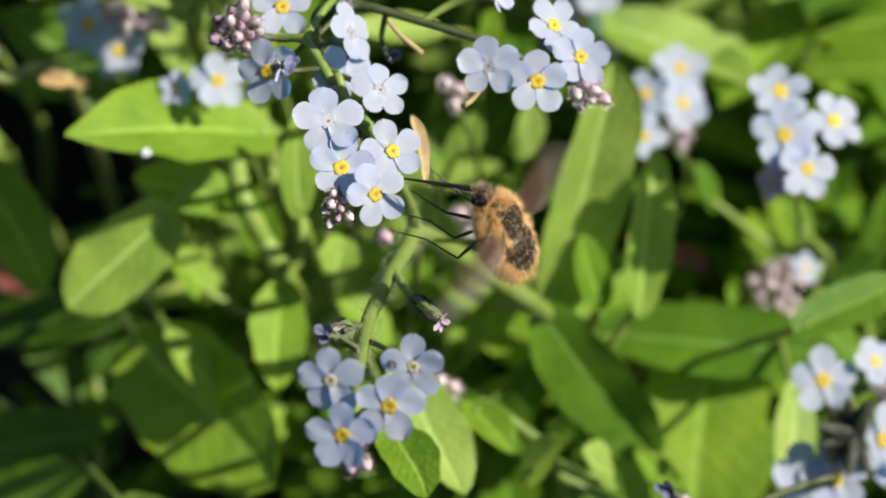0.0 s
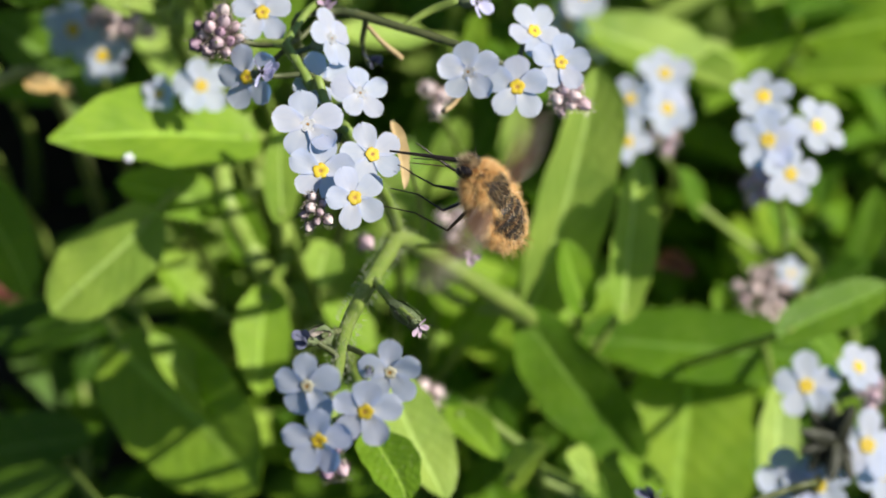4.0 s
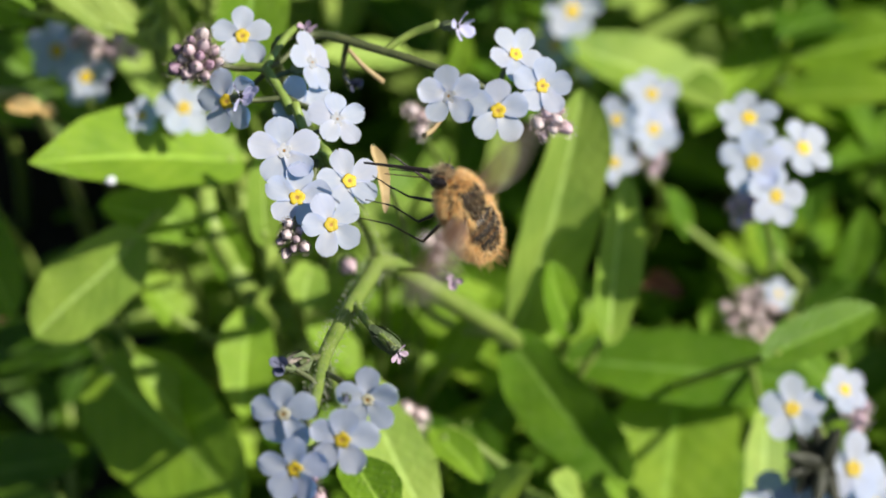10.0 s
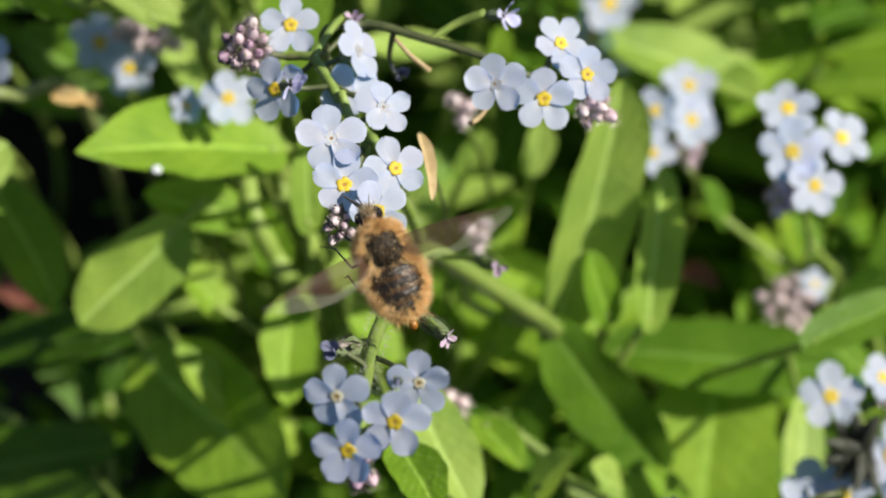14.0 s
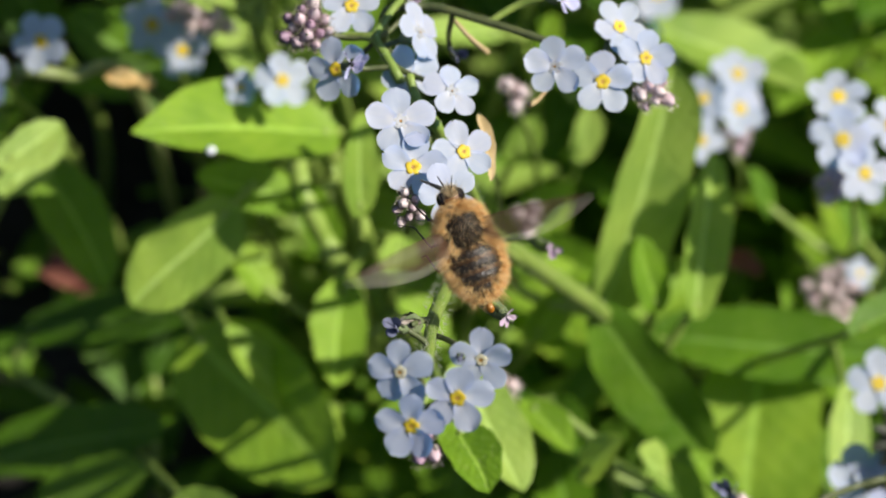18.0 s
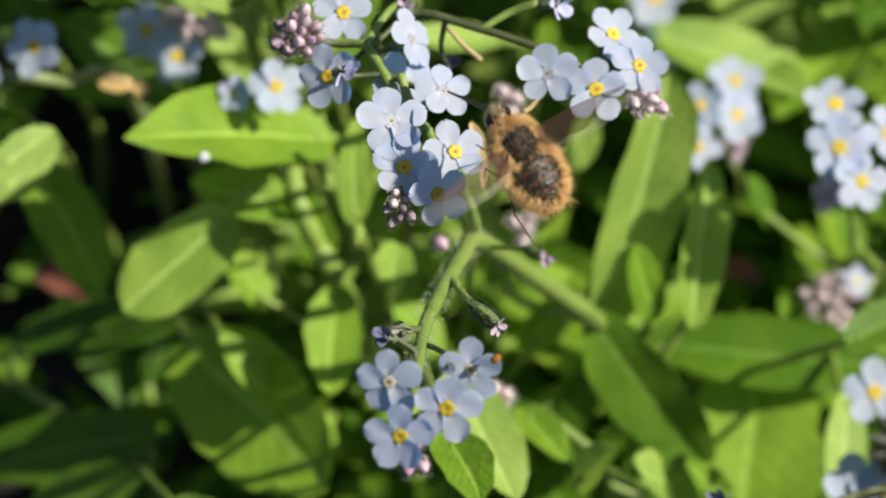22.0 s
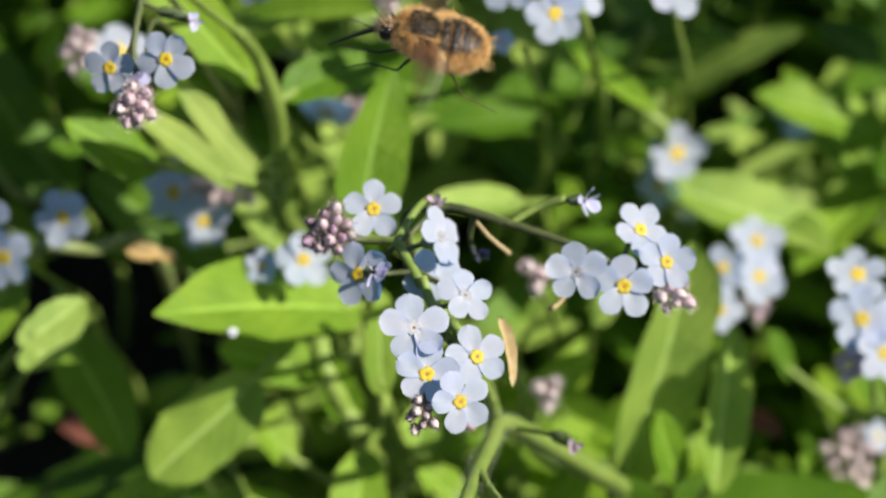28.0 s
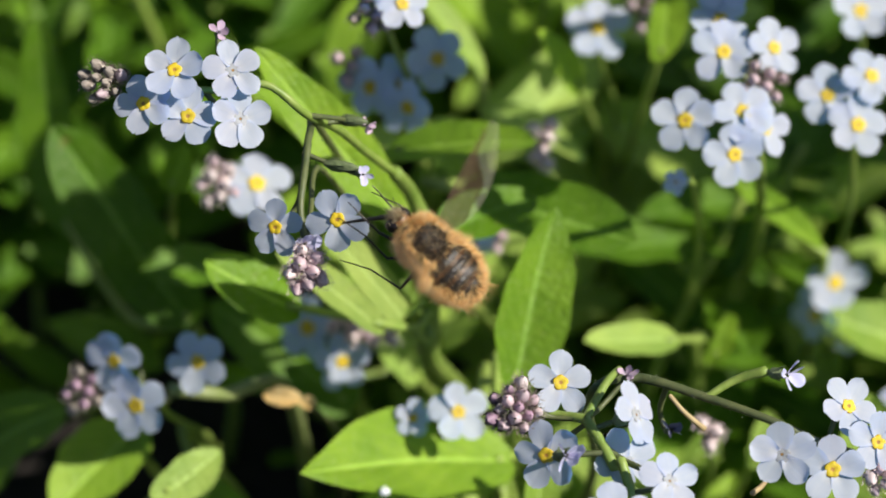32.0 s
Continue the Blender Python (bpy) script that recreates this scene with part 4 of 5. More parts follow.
leafy("dark leaves lying across the shade", (53.1, 19.1, 150), [((49.1, 20.0, 142), (68.4, 20.0, 134), 8.0, (0.0, 0.6), LEAF), ((51.5, 25.5, 150), (68.5, 28.4, 146), 9.0, (0.0, 0.5), LEAF), ((56.2, -7.7, 130), (59.3, 3.3, 120), 6.5, (0.2, 0.2), LEAF_MID)])
leafy("narrow sunlit leaf crossing under the flowers", (1.8, 23.5, 120), [((-1.0, 23.4, 108), (-12.4, 23.6, 98), 4.8, (0.1, 0.5), LEAF_PALE)])
leafy("upright narrow leaf behind the cluster", (-18.5, -1.2, 84), [((-18.9, -0.9, 76), (-18.4, 11.6, 70), 4.6, (0.1, 0.1), LEAF_PALE)])
leafy("tall lance-shaped leaf with folded midrib in the sun", (-23.6, 22.0, 84), [((-22.2, 18.2, 72), (-17.2, 38.9, 70), 9.0, (0.2, 0.1), LEAF_MID, 0.45, -0.05, 0.02, -0.2)])
leafy("broad light green leaf sloping across the stem", (-33.8, 35.5, 92), [((-34.3, 36.7, 72), (-50.8, 55.8, 60), 7.0, (-0.2, 0.3), LEAF, 0.25, -0.05, 0.04, 0.2)])
leafy("horizontal leaves in half shade", (-27.1, 42.1, 110), [((-37.1, 45.5, 86), (-20.0, 47.4, 78), 6.2, (0.0, 0.8), LEAF), ((-28.2, 40.7, 92), (-7.7, 36.3, 84), 9.5, (-0.1, 0.6), LEAF_MID), ((-3.7, 57.9, 112), (-2.5, 67.1, 104), 5.4, (0.2, 0.2), LEAF)])
# the deep leaves here have their shade painted in as darker green
leafy("large dark leaf deep in shade", (-62.7, 24.5, 130), [((-61.9, 24.2, 124), (-79.3, 48.2, 112), 10.5, (-0.4, 0.1), LEAF_SHADED), ((-78.9, 35.3, 130), (-82.7, 62.5, 122), 8.0, (-0.5, 0.1), LEAF_SHADED), ((-41.4, 14.0, 126.0), (-59.4, 27.3, 122.0), 9.5, (-0.3, 0.3), LEAF_MID)])
leafy("low leaves in dappled light", (-68.0, 9.3, 110), [((-67.2, 12.8, 104), (-76.2, 2.1, 96), 9.0, (-0.2, 0.3), LEAF), ((-62.9, 5.1, 74), (-55.1, 10.5, 77), 4.8, (0.3, 0.2), LEAF_PALE), ((-64.2, 40.9, 110), (-61.7, 46.4, 104), 4.0, (0, 0.3), LEAF), ((-56.3, 31.2, 120), (-68.0, 31.8, 114), 6.0, (0, 0.5), LEAF_SHADED), ((-33.2, 17.6, 120.0), (-39.4, 24.7, 114.0), 5.0, (0.3, 0.2), LEAF_PALE)])
leafy("diagonal narrow leaves in the shade", (18.1, 34.2, 120), [((5.6, 43.3, 108), (15.7, 35.4, 100), 4.6, (0.1, 0.5), LEAF), ((-12.9, 54.6, 120), (-18.2, 61.1, 110), 5.0, (0, 0.3), LEAF), ((4.0, 20.5, 120), (5.5, 26.3, 112), 4.6, (0.1, 0.3), LEAF)])
leafy("hanging leaf at the edge of the dark gap", (-59.3, 7.4, 120), [((-60.3, 6.5, 102), (-51.6, -9.5, 98), 8.5, (-0.2, 0.2), LEAF), ((-63.8, 1.8, 84), (-55.9, 10.2, 87), 5.0, (0.3, 0.2), LEAF_PALE), ((-40.7, -34.7, 70), (-32.0, -37.3, 60), 6.0, (0, 0.5), LEAF_PALE)])
# the first two leaves use the green that has shade mixed into it
leafy("low shaded leaves near the soil", (-59.5, -26.4, 130), [((-70.8, -33.9, 122), (-45.6, -27.3, 112), 10.0, (-0.3, 0.5), LEAF_SHADED), ((-67.7, -16.0, 140), (-43.2, -13.3, 130), 8.0, (-0.2, 0.5), LEAF_SHADED), ((-87.9, 8.3, 112), (-76.8, 14.3, 106), 9.0, (0, 0.4), LEAF_MID), ((-61.9, -39.1, 112), (-47.1, -33.3, 104), 9.0, (0.0, 0.5), LEAF_MID)])
leafy("small curled leaves in bright sun", (11.8, -29.4, 80), [((8.2, -32.2, 72), (12.5, -27.1, 66), 5.0, (0.1, 0.6), LEAF_PALE), ((19.6, -33.2, 84), (15.9, -29.3, 78), 6.0, (0, 0.6), LEAF_PALE), ((1.5, -22.9, 76), (6.9, -28.7, 70), 5.0, (0.1, 0.5), LEAF), ((28.9, -37.1, 90), (22.7, -29.7, 84), 4.0, (0, 0.3), LEAF)])

leafy("pale upright leaves at the edge of the shade", (-35.5, 21.5, 140), [((-33.0, 22.0, 132), (-33.5, 35.4, 126), 3.6, (0.2, 0.1), LEAF_PALE), ((-36.0, 24.5, 136), (-45.2, 35.6, 128), 5.0, (0.3, 0.3), LEAF_PALE), ((-48.8, 16.3, 132), (-60.6, 18.1, 128), 4.0, (0.2, 0.4), LEAF)])
leafy("small sunlit leaves low down", (51.6, -4.6, 130), [((47.8, -3.7, 122), (44.4, 1.5, 118), 5.0, (0.3, 0.3), LEAF_MID), ((51.5, -10.6, 122), (57.8, -6.0, 118), 5.5, (0.3, 0.4), LEAF_MID), ((36.3, 0.1, 130), (32.9, 6.1, 124), 5.0, (0.3, 0.4), LEAF_MID), ((54.0, -20.2, 118), (47.5, -14.0, 112), 6.0, (0.3, 0.4), LEAF_MID), ((40.5, -16.7, 126), (37.0, -10.4, 120), 6.0, (0.4, 0.3), LEAF_MID)])
leafy("crowded small leaves in dappled light", (-14.7, -13.2, 120), [((-31.4, -11.4, 112), (-37.0, -3.2, 108), 6.0, (0.3, 0.4), LEAF), ((-8.4, -17.0, 100), (-14.0, -10.4, 96), 6.0, (0.3, 0.4), LEAF), ((3.2, -16.7, 110), (6.8, -9.9, 104), 6.0, (0.3, 0.4), LEAF), ((9.4, 7.0, 120), (10.8, 14.3, 114), 5.5, (0.3, 0.2), LEAF_PALE), ((0.4, 6.9, 110), (3.3, 12.6, 106), 4.5, (0.2, 0.3), LEAF_PALE)])

def shade_casters():
    """Taller leafy stems added out of view on the sunward side, only to shade the far undergrowth."""
    rng = random.Random(4)
    for k in range(6):
        u, v, d = 102 + 10 * (k % 3) + rng.uniform(-4, 4), 92 + 15 * (k // 2) + rng.uniform(-5, 5), 62 + rng.uniform(-4, 22)
        leaves = []
        for j in range(6):
            a = j * 2.4 + rng.uniform(-0.4, 0.4)
            h = rng.uniform(-14, 14)
            leaves.append(((u, v, d + 6 * j - 8), (u + 21 * math.cos(a), v + 14 * math.sin(a) + h * 0.4, d + 6 * j - 8 + h), rng.uniform(8, 12), (0.3, 0.3), LEAF))
        leafy("added unseen leafy stem that casts shade on the bed", (u, v, d + 24), leaves, [(u, v, d)])
    # one more unseen stem, added to shade the left side
    for u, v, d in ((34, 91, 22),):
        leaves = []
        for j in range(7):
            a = j * 2.4 + rng.uniform(-0.4, 0.4)
            leaves.append(((u, v, d + 4 * j - 12), (u + 20 * math.cos(a), v + 16 * math.sin(a), d + 4 * j - 12 + rng.uniform(-6, 6)), rng.uniform(9, 13), (0.3, 0.3), LEAF))
        leafy("added unseen leafy stem that casts shade on the bed", (u, v, d + 26), leaves, [(u, v, d - 6)])


shade_casters()

# ---- dry bits ----
def bract(label, name, p0, p1, width, mat, tilt, foot):
    base = ground_below(foot)
    ob = thing(name, base, label, "dry leaf")
    STEMS.pop(ob.name, None)
    stem(ob, [base, base.lerp(at(p0), 0.6) + Vector((0.003, 0.004, 0)), at(p0)], 0.22, 0.2, STEM_DARK)
    a, b = at(p0), at(p1)
    x = (b - a).normalized()
    y = facing(tilt).cross(x).normalized()
    me = leaf_mesh((b - a).length / MM, width, 0.7, -0.12, 0.08, 77, 0.5)
    part("blade", me, mat, ob, "", Matrix.Translation(a - base) @ Matrix((x, y, x.cross(y))).transposed().to_4x4())

bract("dry straw-coloured bract hanging beside the flowers", "dry_bract", (-4.8, 9.5, 14), (-3.2, 2.8, 10), 1.6, STRAW, (0.6, 0.2), (-4.1, 7.7, 40))
bract("orange withered leaf tip on a pale stem", "withered_leaf", (-46.5, 16.1, 87.0), (-51.1, 16.8, 87.0), 2.3, ORANGE, (0.5, 0.2), (-45.6, 15.2, 100))
bract("small orange scrap of a withered leaf", "withered_leaf", (-44.9, 15.3, 87.0), (-46.8, 16.2, 87.0), 1.8, ORANGE, (0.5, 0.3), (-45.6, 15.0, 100))
bract("reddish dead leaf in the dark gap", "dead_leaf", (-65.7, -7.1, 150), (-57.8, -11.0, 144), 5.0, RUSSET, (0, 0.4), (-66.0, -8.0, 160))
bract("small russet dead leaf in the undergrowth", "dead_leaf", (30.5, -6.1, 136), (34.8, -7.6, 130), 3.6, RUSSET, (0, 0.4), (31.4, -7.1, 150))
pale = thing("pale_stalk", ground_below((-48.9, 14.1, 120)), "pale leafless stalk lying across the shade", "stalk")
stem(pale, [ground_below((-48.9, 14.1, 120)), at((-48.9, 16.4, 104.0)), at((-55.5, 16.8, 87)), at((-61.8, 17.4, 83))], 1.0, 0.8, STEM_PALE)

# a drop of water on the leaf, its glint painted as milky white
dm = bmesh.new()
bmesh.ops.create_icosphere(dm, subdivisions=3, radius=0.6 * MM)
for v in dm.verts:
    v.co.z *= 0.75
for f in dm.faces:
    f.smooth = True
WATER_GLINT, wtree, wb = material("water", 0.02)
# half opaque over a white base, so the colour imitates the sun's glint
wb.inputs["Transmission Weight"].default_value = 0.45
wb.inputs["IOR"].default_value = 1.33
wb.inputs["Base Color"].default_value = (0.95, 0.97, 1.0, 1)
dme = bpy.data.meshes.new("water_drop")
dm.to_mesh(dme)
dm.free()
dme.materials.append(WATER_GLINT)
drop = new("water_drop", dme)
drop.location = at((-36.3, 6.95, 65.3))
tagged(drop, "drop of water on a leaf, milky white in place of its glint", "water drop")


# ---- undergrowth ----
def shoot_prototype(height, seed, mat):
    rng = random.Random(seed)
    plant = thing("undergrowth_shoot", Vector((0, 0, 0)), "leafy green shoot in the shaded undergrowth", "plant", "undergrowth shoots")
    top = Vector((rng.uniform(-8, 8), rng.uniform(-8, 8), height)) * MM
    stem(plant, [Vector((0, 0, 0)), Vector((rng.uniform(-4, 4), rng.uniform(-4, 4), height * 0.5)) * MM, top], 1.0, 0.6)
    count = int(6 + height / 11)
    for k in range(count):
        s = 0.25 + 0.75 * k / (count - 1)
        q = Vector((0, 0, 0)).lerp(top, s)
        a = k * 2.4 + rng.uniform(-0.4, 0.4)
        ln = rng.uniform(17, 30) * (1.15 - 0.4 * s)
        wd = ln * rng.uniform(0.26, 0.40)
        m = Matrix.Translation(q) @ Matrix.Rotation(a, 4, "Z") @ Matrix.Rotation(radians(rng.uniform(-50, 5)), 4, "Y") @ Matrix.Rotation(rng.uniform(-0.4, 0.4), 4, "X")
        part("leaf", leaf_mesh(ln, wd, 0.25, rng.uniform(-0.3, -0.02), 0.05, seed * 50 + k, 0.3), mat, plant, "", m)
    return plant


def undergrowth():
    rng = random.Random(21)
    kinds = []
    for k, h in enumerate((30, 42, 55, 70, 85, 100)):
        kinds.append((h, [(shoot_prototype(h, 100 + k * 3 + j, (LEAF, LEAF_SHADED, LEAF_PALE)[j]), []) for j in range(3)]))
    for iy in range(15):
        for ix in range(12):
            x = -125 + ix * 21 + rng.uniform(-9, 9)
            y = 52 + iy * 19 + rng.uniform(-8, 8)
            highest = 160 - ((126 if x < -15 else 116) - 0.643 * y) / 0.766
            fits = [kk for kk in kinds if kk[0] <= min(highest, 104)]
            if not fits or rng.random() < (0.86 if x < -36 and y < 165 else 0.45 if x < -40 else 0.45 if x > 5 and y > 185 else 0.22):
                continue
            h, group = rng.choice(fits[-4:])
            # light painted by material: shady spots get darker leaves, some sunny ones paler
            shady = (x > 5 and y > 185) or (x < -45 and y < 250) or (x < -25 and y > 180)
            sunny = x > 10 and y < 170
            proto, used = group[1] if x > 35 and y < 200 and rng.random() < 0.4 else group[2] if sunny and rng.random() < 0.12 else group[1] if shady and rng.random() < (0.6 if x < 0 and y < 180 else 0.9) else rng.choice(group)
            m = pose(x * MM, y * MM, 0, 0, 0, rng.uniform(0, 360))
            if abs(x - 27) < 17 and abs(y - 108) < 18:
                continue
            if not used:
                proto.matrix_basis = m
                used.append(1)
            else:
                copy_thing(proto, m)
    # a fringe of shoots on the far side from the sun, shade put into their darker leaf colour
    fringe = random.Random(9)
    for k in range(26):
        x, y = -128 + 11 * (k % 7) + fringe.uniform(-5, 5), 165 + 34 * (k // 7) + fringe.uniform(-10, 10)
        highest = 160 - (128 - 0.643 * y) / 0.766
        h, group = fringe.choice([kk for kk in kinds if kk[0] <= min(highest, 90)][-3:])
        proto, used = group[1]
        m = pose(x * MM, y * MM, 0, 0, 0, fringe.uniform(0, 360))
        if not used:
            proto.matrix_basis = m
            used.append(1)
        else:
            copy_thing(proto, m)
    for h, group in kinds:
        for j, (proto, used) in enumerate(group):
            if not used:
                proto.matrix_basis = pose((-150 + j * 12) * MM, (150 + h) * MM, 0)


undergrowth()


def ground_cover():
    """Small low leaves that hide most of the soil."""
    rng = random.Random(77)
    verts, faces, uvs = [], [], []
    for _ in range(5200):
        x, y = rng.uniform(-145, 145), rng.uniform(15, 370)
        thin = 0.2 if x < -32 and y < 190 else 0.8
        if rng.random() > thin or noise.noise(Vector((x * 0.03, y * 0.03, 4))) < -0.28:
            continue
        ln = rng.uniform(8, 19)
        wd = ln * rng.uniform(0.17, 0.27)
        m = (Matrix.Translation((x, y, rng.uniform(2, 34))) @ Matrix.Rotation(rng.uniform(0, 6.283), 4, "Z")
             @ Matrix.Rotation(radians(rng.uniform(-55, 15)), 4, "Y") @ Matrix.Rotation(rng.uniform(-0.6, 0.6), 4, "X"))
        k = len(verts)
        bend = rng.uniform(-0.3, 0.0)
        for i, (s, w) in enumerate(((0.0, 0.08), (0.22, 0.78), (0.5, 1.0), (0.78, 0.68), (1.0, 0.04))):
            for c in (-1, 0, 1):
                verts.append(tuple(m @ Vector((s * ln, c * w * wd, 0.22 * wd * w * abs(c) + bend * ln * s * s)) * MM))
                uvs.append((3 * s, 0.5 + 0.5 * c))
            if i:
                for j in (0, 1):
                    a = k + 3 * (i - 1) + j
                    faces.append((a, a + 1, a + 4, a + 3))
    me = bpy.data.meshes.new("ground_cover")
    me.from_pydata(verts, [], faces)
    layer = me.uv_layers.new(name="UVMap")
    for loop in me.loops:
        layer.data[loop.index].uv = uvs[loop.vertex_index]
    me.materials.append(LEAF_COVER)
    tagged(new("ground_cover", smooth(me)), "low mat of small green leaves over the soil", "ground cover", kind="stuff")


ground_cover()


# ---- the bee fly ----
def ellipsoid(name, c, r, m=None, seg=20, rings=12, dent=0.0):
    rows = []
    for i in range(rings + 1):
        a = math.pi * (0.002 + 0.996 * i / rings)
        rows.append([Vector((c[0] + r[0] * math.cos(a), c[1] + r[1] * math.sin(a) * math.cos(b) * (1 + dent * math.sin(4 * a)),
                             c[2] + r[2] * math.sin(a) * math.sin(b))) * MM for b in (2 * math.pi * k / seg for k in range(seg))])
    return from_grid(name, rows, closed=True)


def fur(name, mat, parent, spots, width, label):
    """Fine tapering hairs; spots: (root, direction, length), in mm."""
    verts, faces = [], []
    rng = random.Random(len(spots))
    for p, d, ln in spots:
        side = d.cross(Vector((rng.gauss(0, 1), rng.gauss(0, 1), rng.gauss(0, 1)))).normalized() * width
        bend = Vector((rng.gauss(0, 1), rng.gauss(0, 1), rng.gauss(0, 1))) * ln * 0.10
        k = len(verts)
        verts += [p - side, p + side, p + d * ln * 0.6 + bend + side * 0.6, p + d * ln * 0.6 + bend - side * 0.6, p + d * ln + bend * 2]
        faces += [(k, k + 1, k + 2, k + 3), (k + 3, k + 2, k + 4)]
    me = bpy.data.meshes.new(name)
    me.from_pydata([tuple(v * MM) for v in verts], [], faces)
    ob = part(name, me, mat, parent, label)
    ob["kind"] = "stuff"
    return ob


MOUTH = Vector((5.75, 0, -0.75)) * MM


def bee_fly():
    rng = random.Random(8)
    fly = thing("bee_fly", at((0, 0, -5)), "furry golden-brown bee fly with a long black proboscis, hovering", "insect")
    bodies = {"thorax": ((1.9, 0, 0.1), (2.6, 2.25, 2.0)), "abdomen": ((-1.75, 0, -0.25), (3.6, 2.65, 1.95))}
    for nm, (c, r) in bodies.items():
        part(nm, ellipsoid(nm, c, r), CUTICLE if nm == "thorax" else CUTICLE_TAN, fly, "dark thorax under dense fur" if nm == "thorax" else "dark banded abdomen edged with golden fur")
    # glossy dark plate on the back of the abdomen
    rows = []
    for i in range(25):
        q = -1 + 2 * i / 24
        wide = 2.1 * math.sqrt(max(0.03, 1 - q * q))
        rows.append([Vector((-1.9 + 2.7 * q, wide * c, -0.25 + 1.99 * math.sqrt(max(0.02, 1 - ((2.7 * q - 0.15) / 3.6) ** 2 - (wide * c / 2.65) ** 2)) + 0.07 * math.cos(14 * q) - 0.03)) * MM
                     for c in (-1 + 2 * k / 14 for k in range(15))])
    part("back_plate", from_grid("back_plate", rows), PLATE, fly, "dark segmented back of the abdomen")
    part("tail_tip", ellipsoid("tail_tip", (-5.35, 0, -0.35), (0.55, 0.32, 0.3)), CUTICLE_TAN, fly, "short brown tip of the abdomen")
    head = part("head", ellipsoid("head", (5.0, 0, -0.3), (1.0, 1.2, 1.12)), CUTICLE_TAN, fly)
    for s in (-1, 1):
        part("eye", ellipsoid("eye", (5.1, s * 0.86, -0.3), (0.78, 0.58, 0.98)), FLY_EYE, head, "large glossy black compound eye")
        part("antenna", tube_mesh("antenna", spline([Vector((5.8, s * 0.25, 0.4)) * MM, Vector((6.4, s * 0.45, 1.0)) * MM, Vector((7.1, s * 0.7, 1.4)) * MM]), 0.06 * MM, 0.03 * MM, 5), LEG, head)
    snout = part("proboscis", tube_mesh("proboscis", spline([Vector((-0.3, 0, 0)) * MM, Vector((3.5, 0, 0.08)) * MM, Vector((7.6, 0, 0)) * MM]), 0.30 * MM, 0.11 * MM, 8), LEG, fly, "long straight black proboscis",
                 Matrix.Translation(MOUTH))
    legs = []
    for kind, pts in (("front", ((2.4, 0.8, -1.7), (3.5, 1.2, -4.8), (5.0, 1.2, -6.6), (6.2, 1.1, -8.0))),
                      ("middle", ((1.4, 1.0, -1.8), (0.9, 2.1, -4.6), (3.1, 2.1, -6.6), (3.5, 1.7, -10.2))),
                      ("hind", ((0.5, 1.0, -1.8), (-1.0, 3.0, -4.6), (1.4, 3.0, -7.4), (2.0, 2.6, -12.2)))):
        for s in (-1, 1):
            hip = Vector((pts[0][0], s * pts[0][1], pts[0][2])) * MM
            line = [Vector((x + (0.3 * i if s < 0 else 0), s * y, z + (0.5 * i if s < 0 else 0))) * MM - hip for i, (x, y, z) in enumerate(pts)]
            bones = [(line[0], 0.20), (line[0].lerp(line[1], 0.5), 0.21), (line[1], 0.13), (line[1].lerp(line[2], 0.06), 0.12), (line[1].lerp(line[2], 0.5), 0.10),
                     (line[2], 0.09), (line[2].lerp(line[3], 0.5) + Vector((0, 0, 0.15)) * MM, 0.07), (line[3], 0.05)]
            rows = []
            for i, (p, r) in enumerate(bones):
                d = (bones[min(i + 1, len(bones) - 1)][0] - bones[max(i - 1, 0)][0]).normalized()
                u = d.cross(Vector((0.2, 0.9, 0.3))).normalized()
                w = d.cross(u)
                rows.append([p + (u * math.cos(2 * math.pi * k / 6) + w * math.sin(2 * math.pi * k / 6)) * r * MM for k in range(6)])
            legs.append((kind, s, hip, part("leg", from_grid("leg", rows, closed=True), LEG if kind != "hind" else LEG_HIND, fly, "thin dark leg" if kind != "hind" else "long thin brown hind leg", Matrix.Translation(hip))))
    wings = []
    for s in (-1, 1):
        def outline(x, c):
            """Chord position at x of the wing's length; c from 0, front, to 1, rear."""
            wd = 3.4 * math.sin(math.pi * (0.06 + 0.90 * x) ** 0.8) ** 0.7
            return 0.35 * math.sin(math.pi * x) - wd * c
        def sheet(name, c0, c1):
            rows = []
            for i in range(19):
                x = i / 18
                lo, hi = c0(x), c1(x)
                rows.append([Vector((outline(x, lo + (hi - lo) * k / 6), s * (11.2 * x + 0.1), 0.10 * math.sin(9 * (lo + (hi - lo) * k / 6) + 3 * x))) * MM for k in range(7)])
            return from_grid(name, rows)
        edge = lambda x: max(0.02, (0.86 if x < 0.35 else 0.86 - 1.5 * (x - 0.35)) + 0.10 * math.sin(16 * x))
        m = Matrix.Translation(Vector((2.3, s * 1.9, 1.0)) * MM)
        w = part("wing", sheet("wing", edge, lambda x: 1.0), WING, fly, "clear wing with a wavy dark brown front half", m)
        part("dark_margin", sheet("dark_margin", lambda x: 0.0, lambda x: edge(x) * 0.997), WING_DARK, w, "dark brown front half of the wing")
        wings.append(w)
    gold, dark, pale_f = [], [], []
    def shaken(k):
        return Vector((rng.gauss(0, k), rng.gauss(0, k), rng.gauss(0, k)))
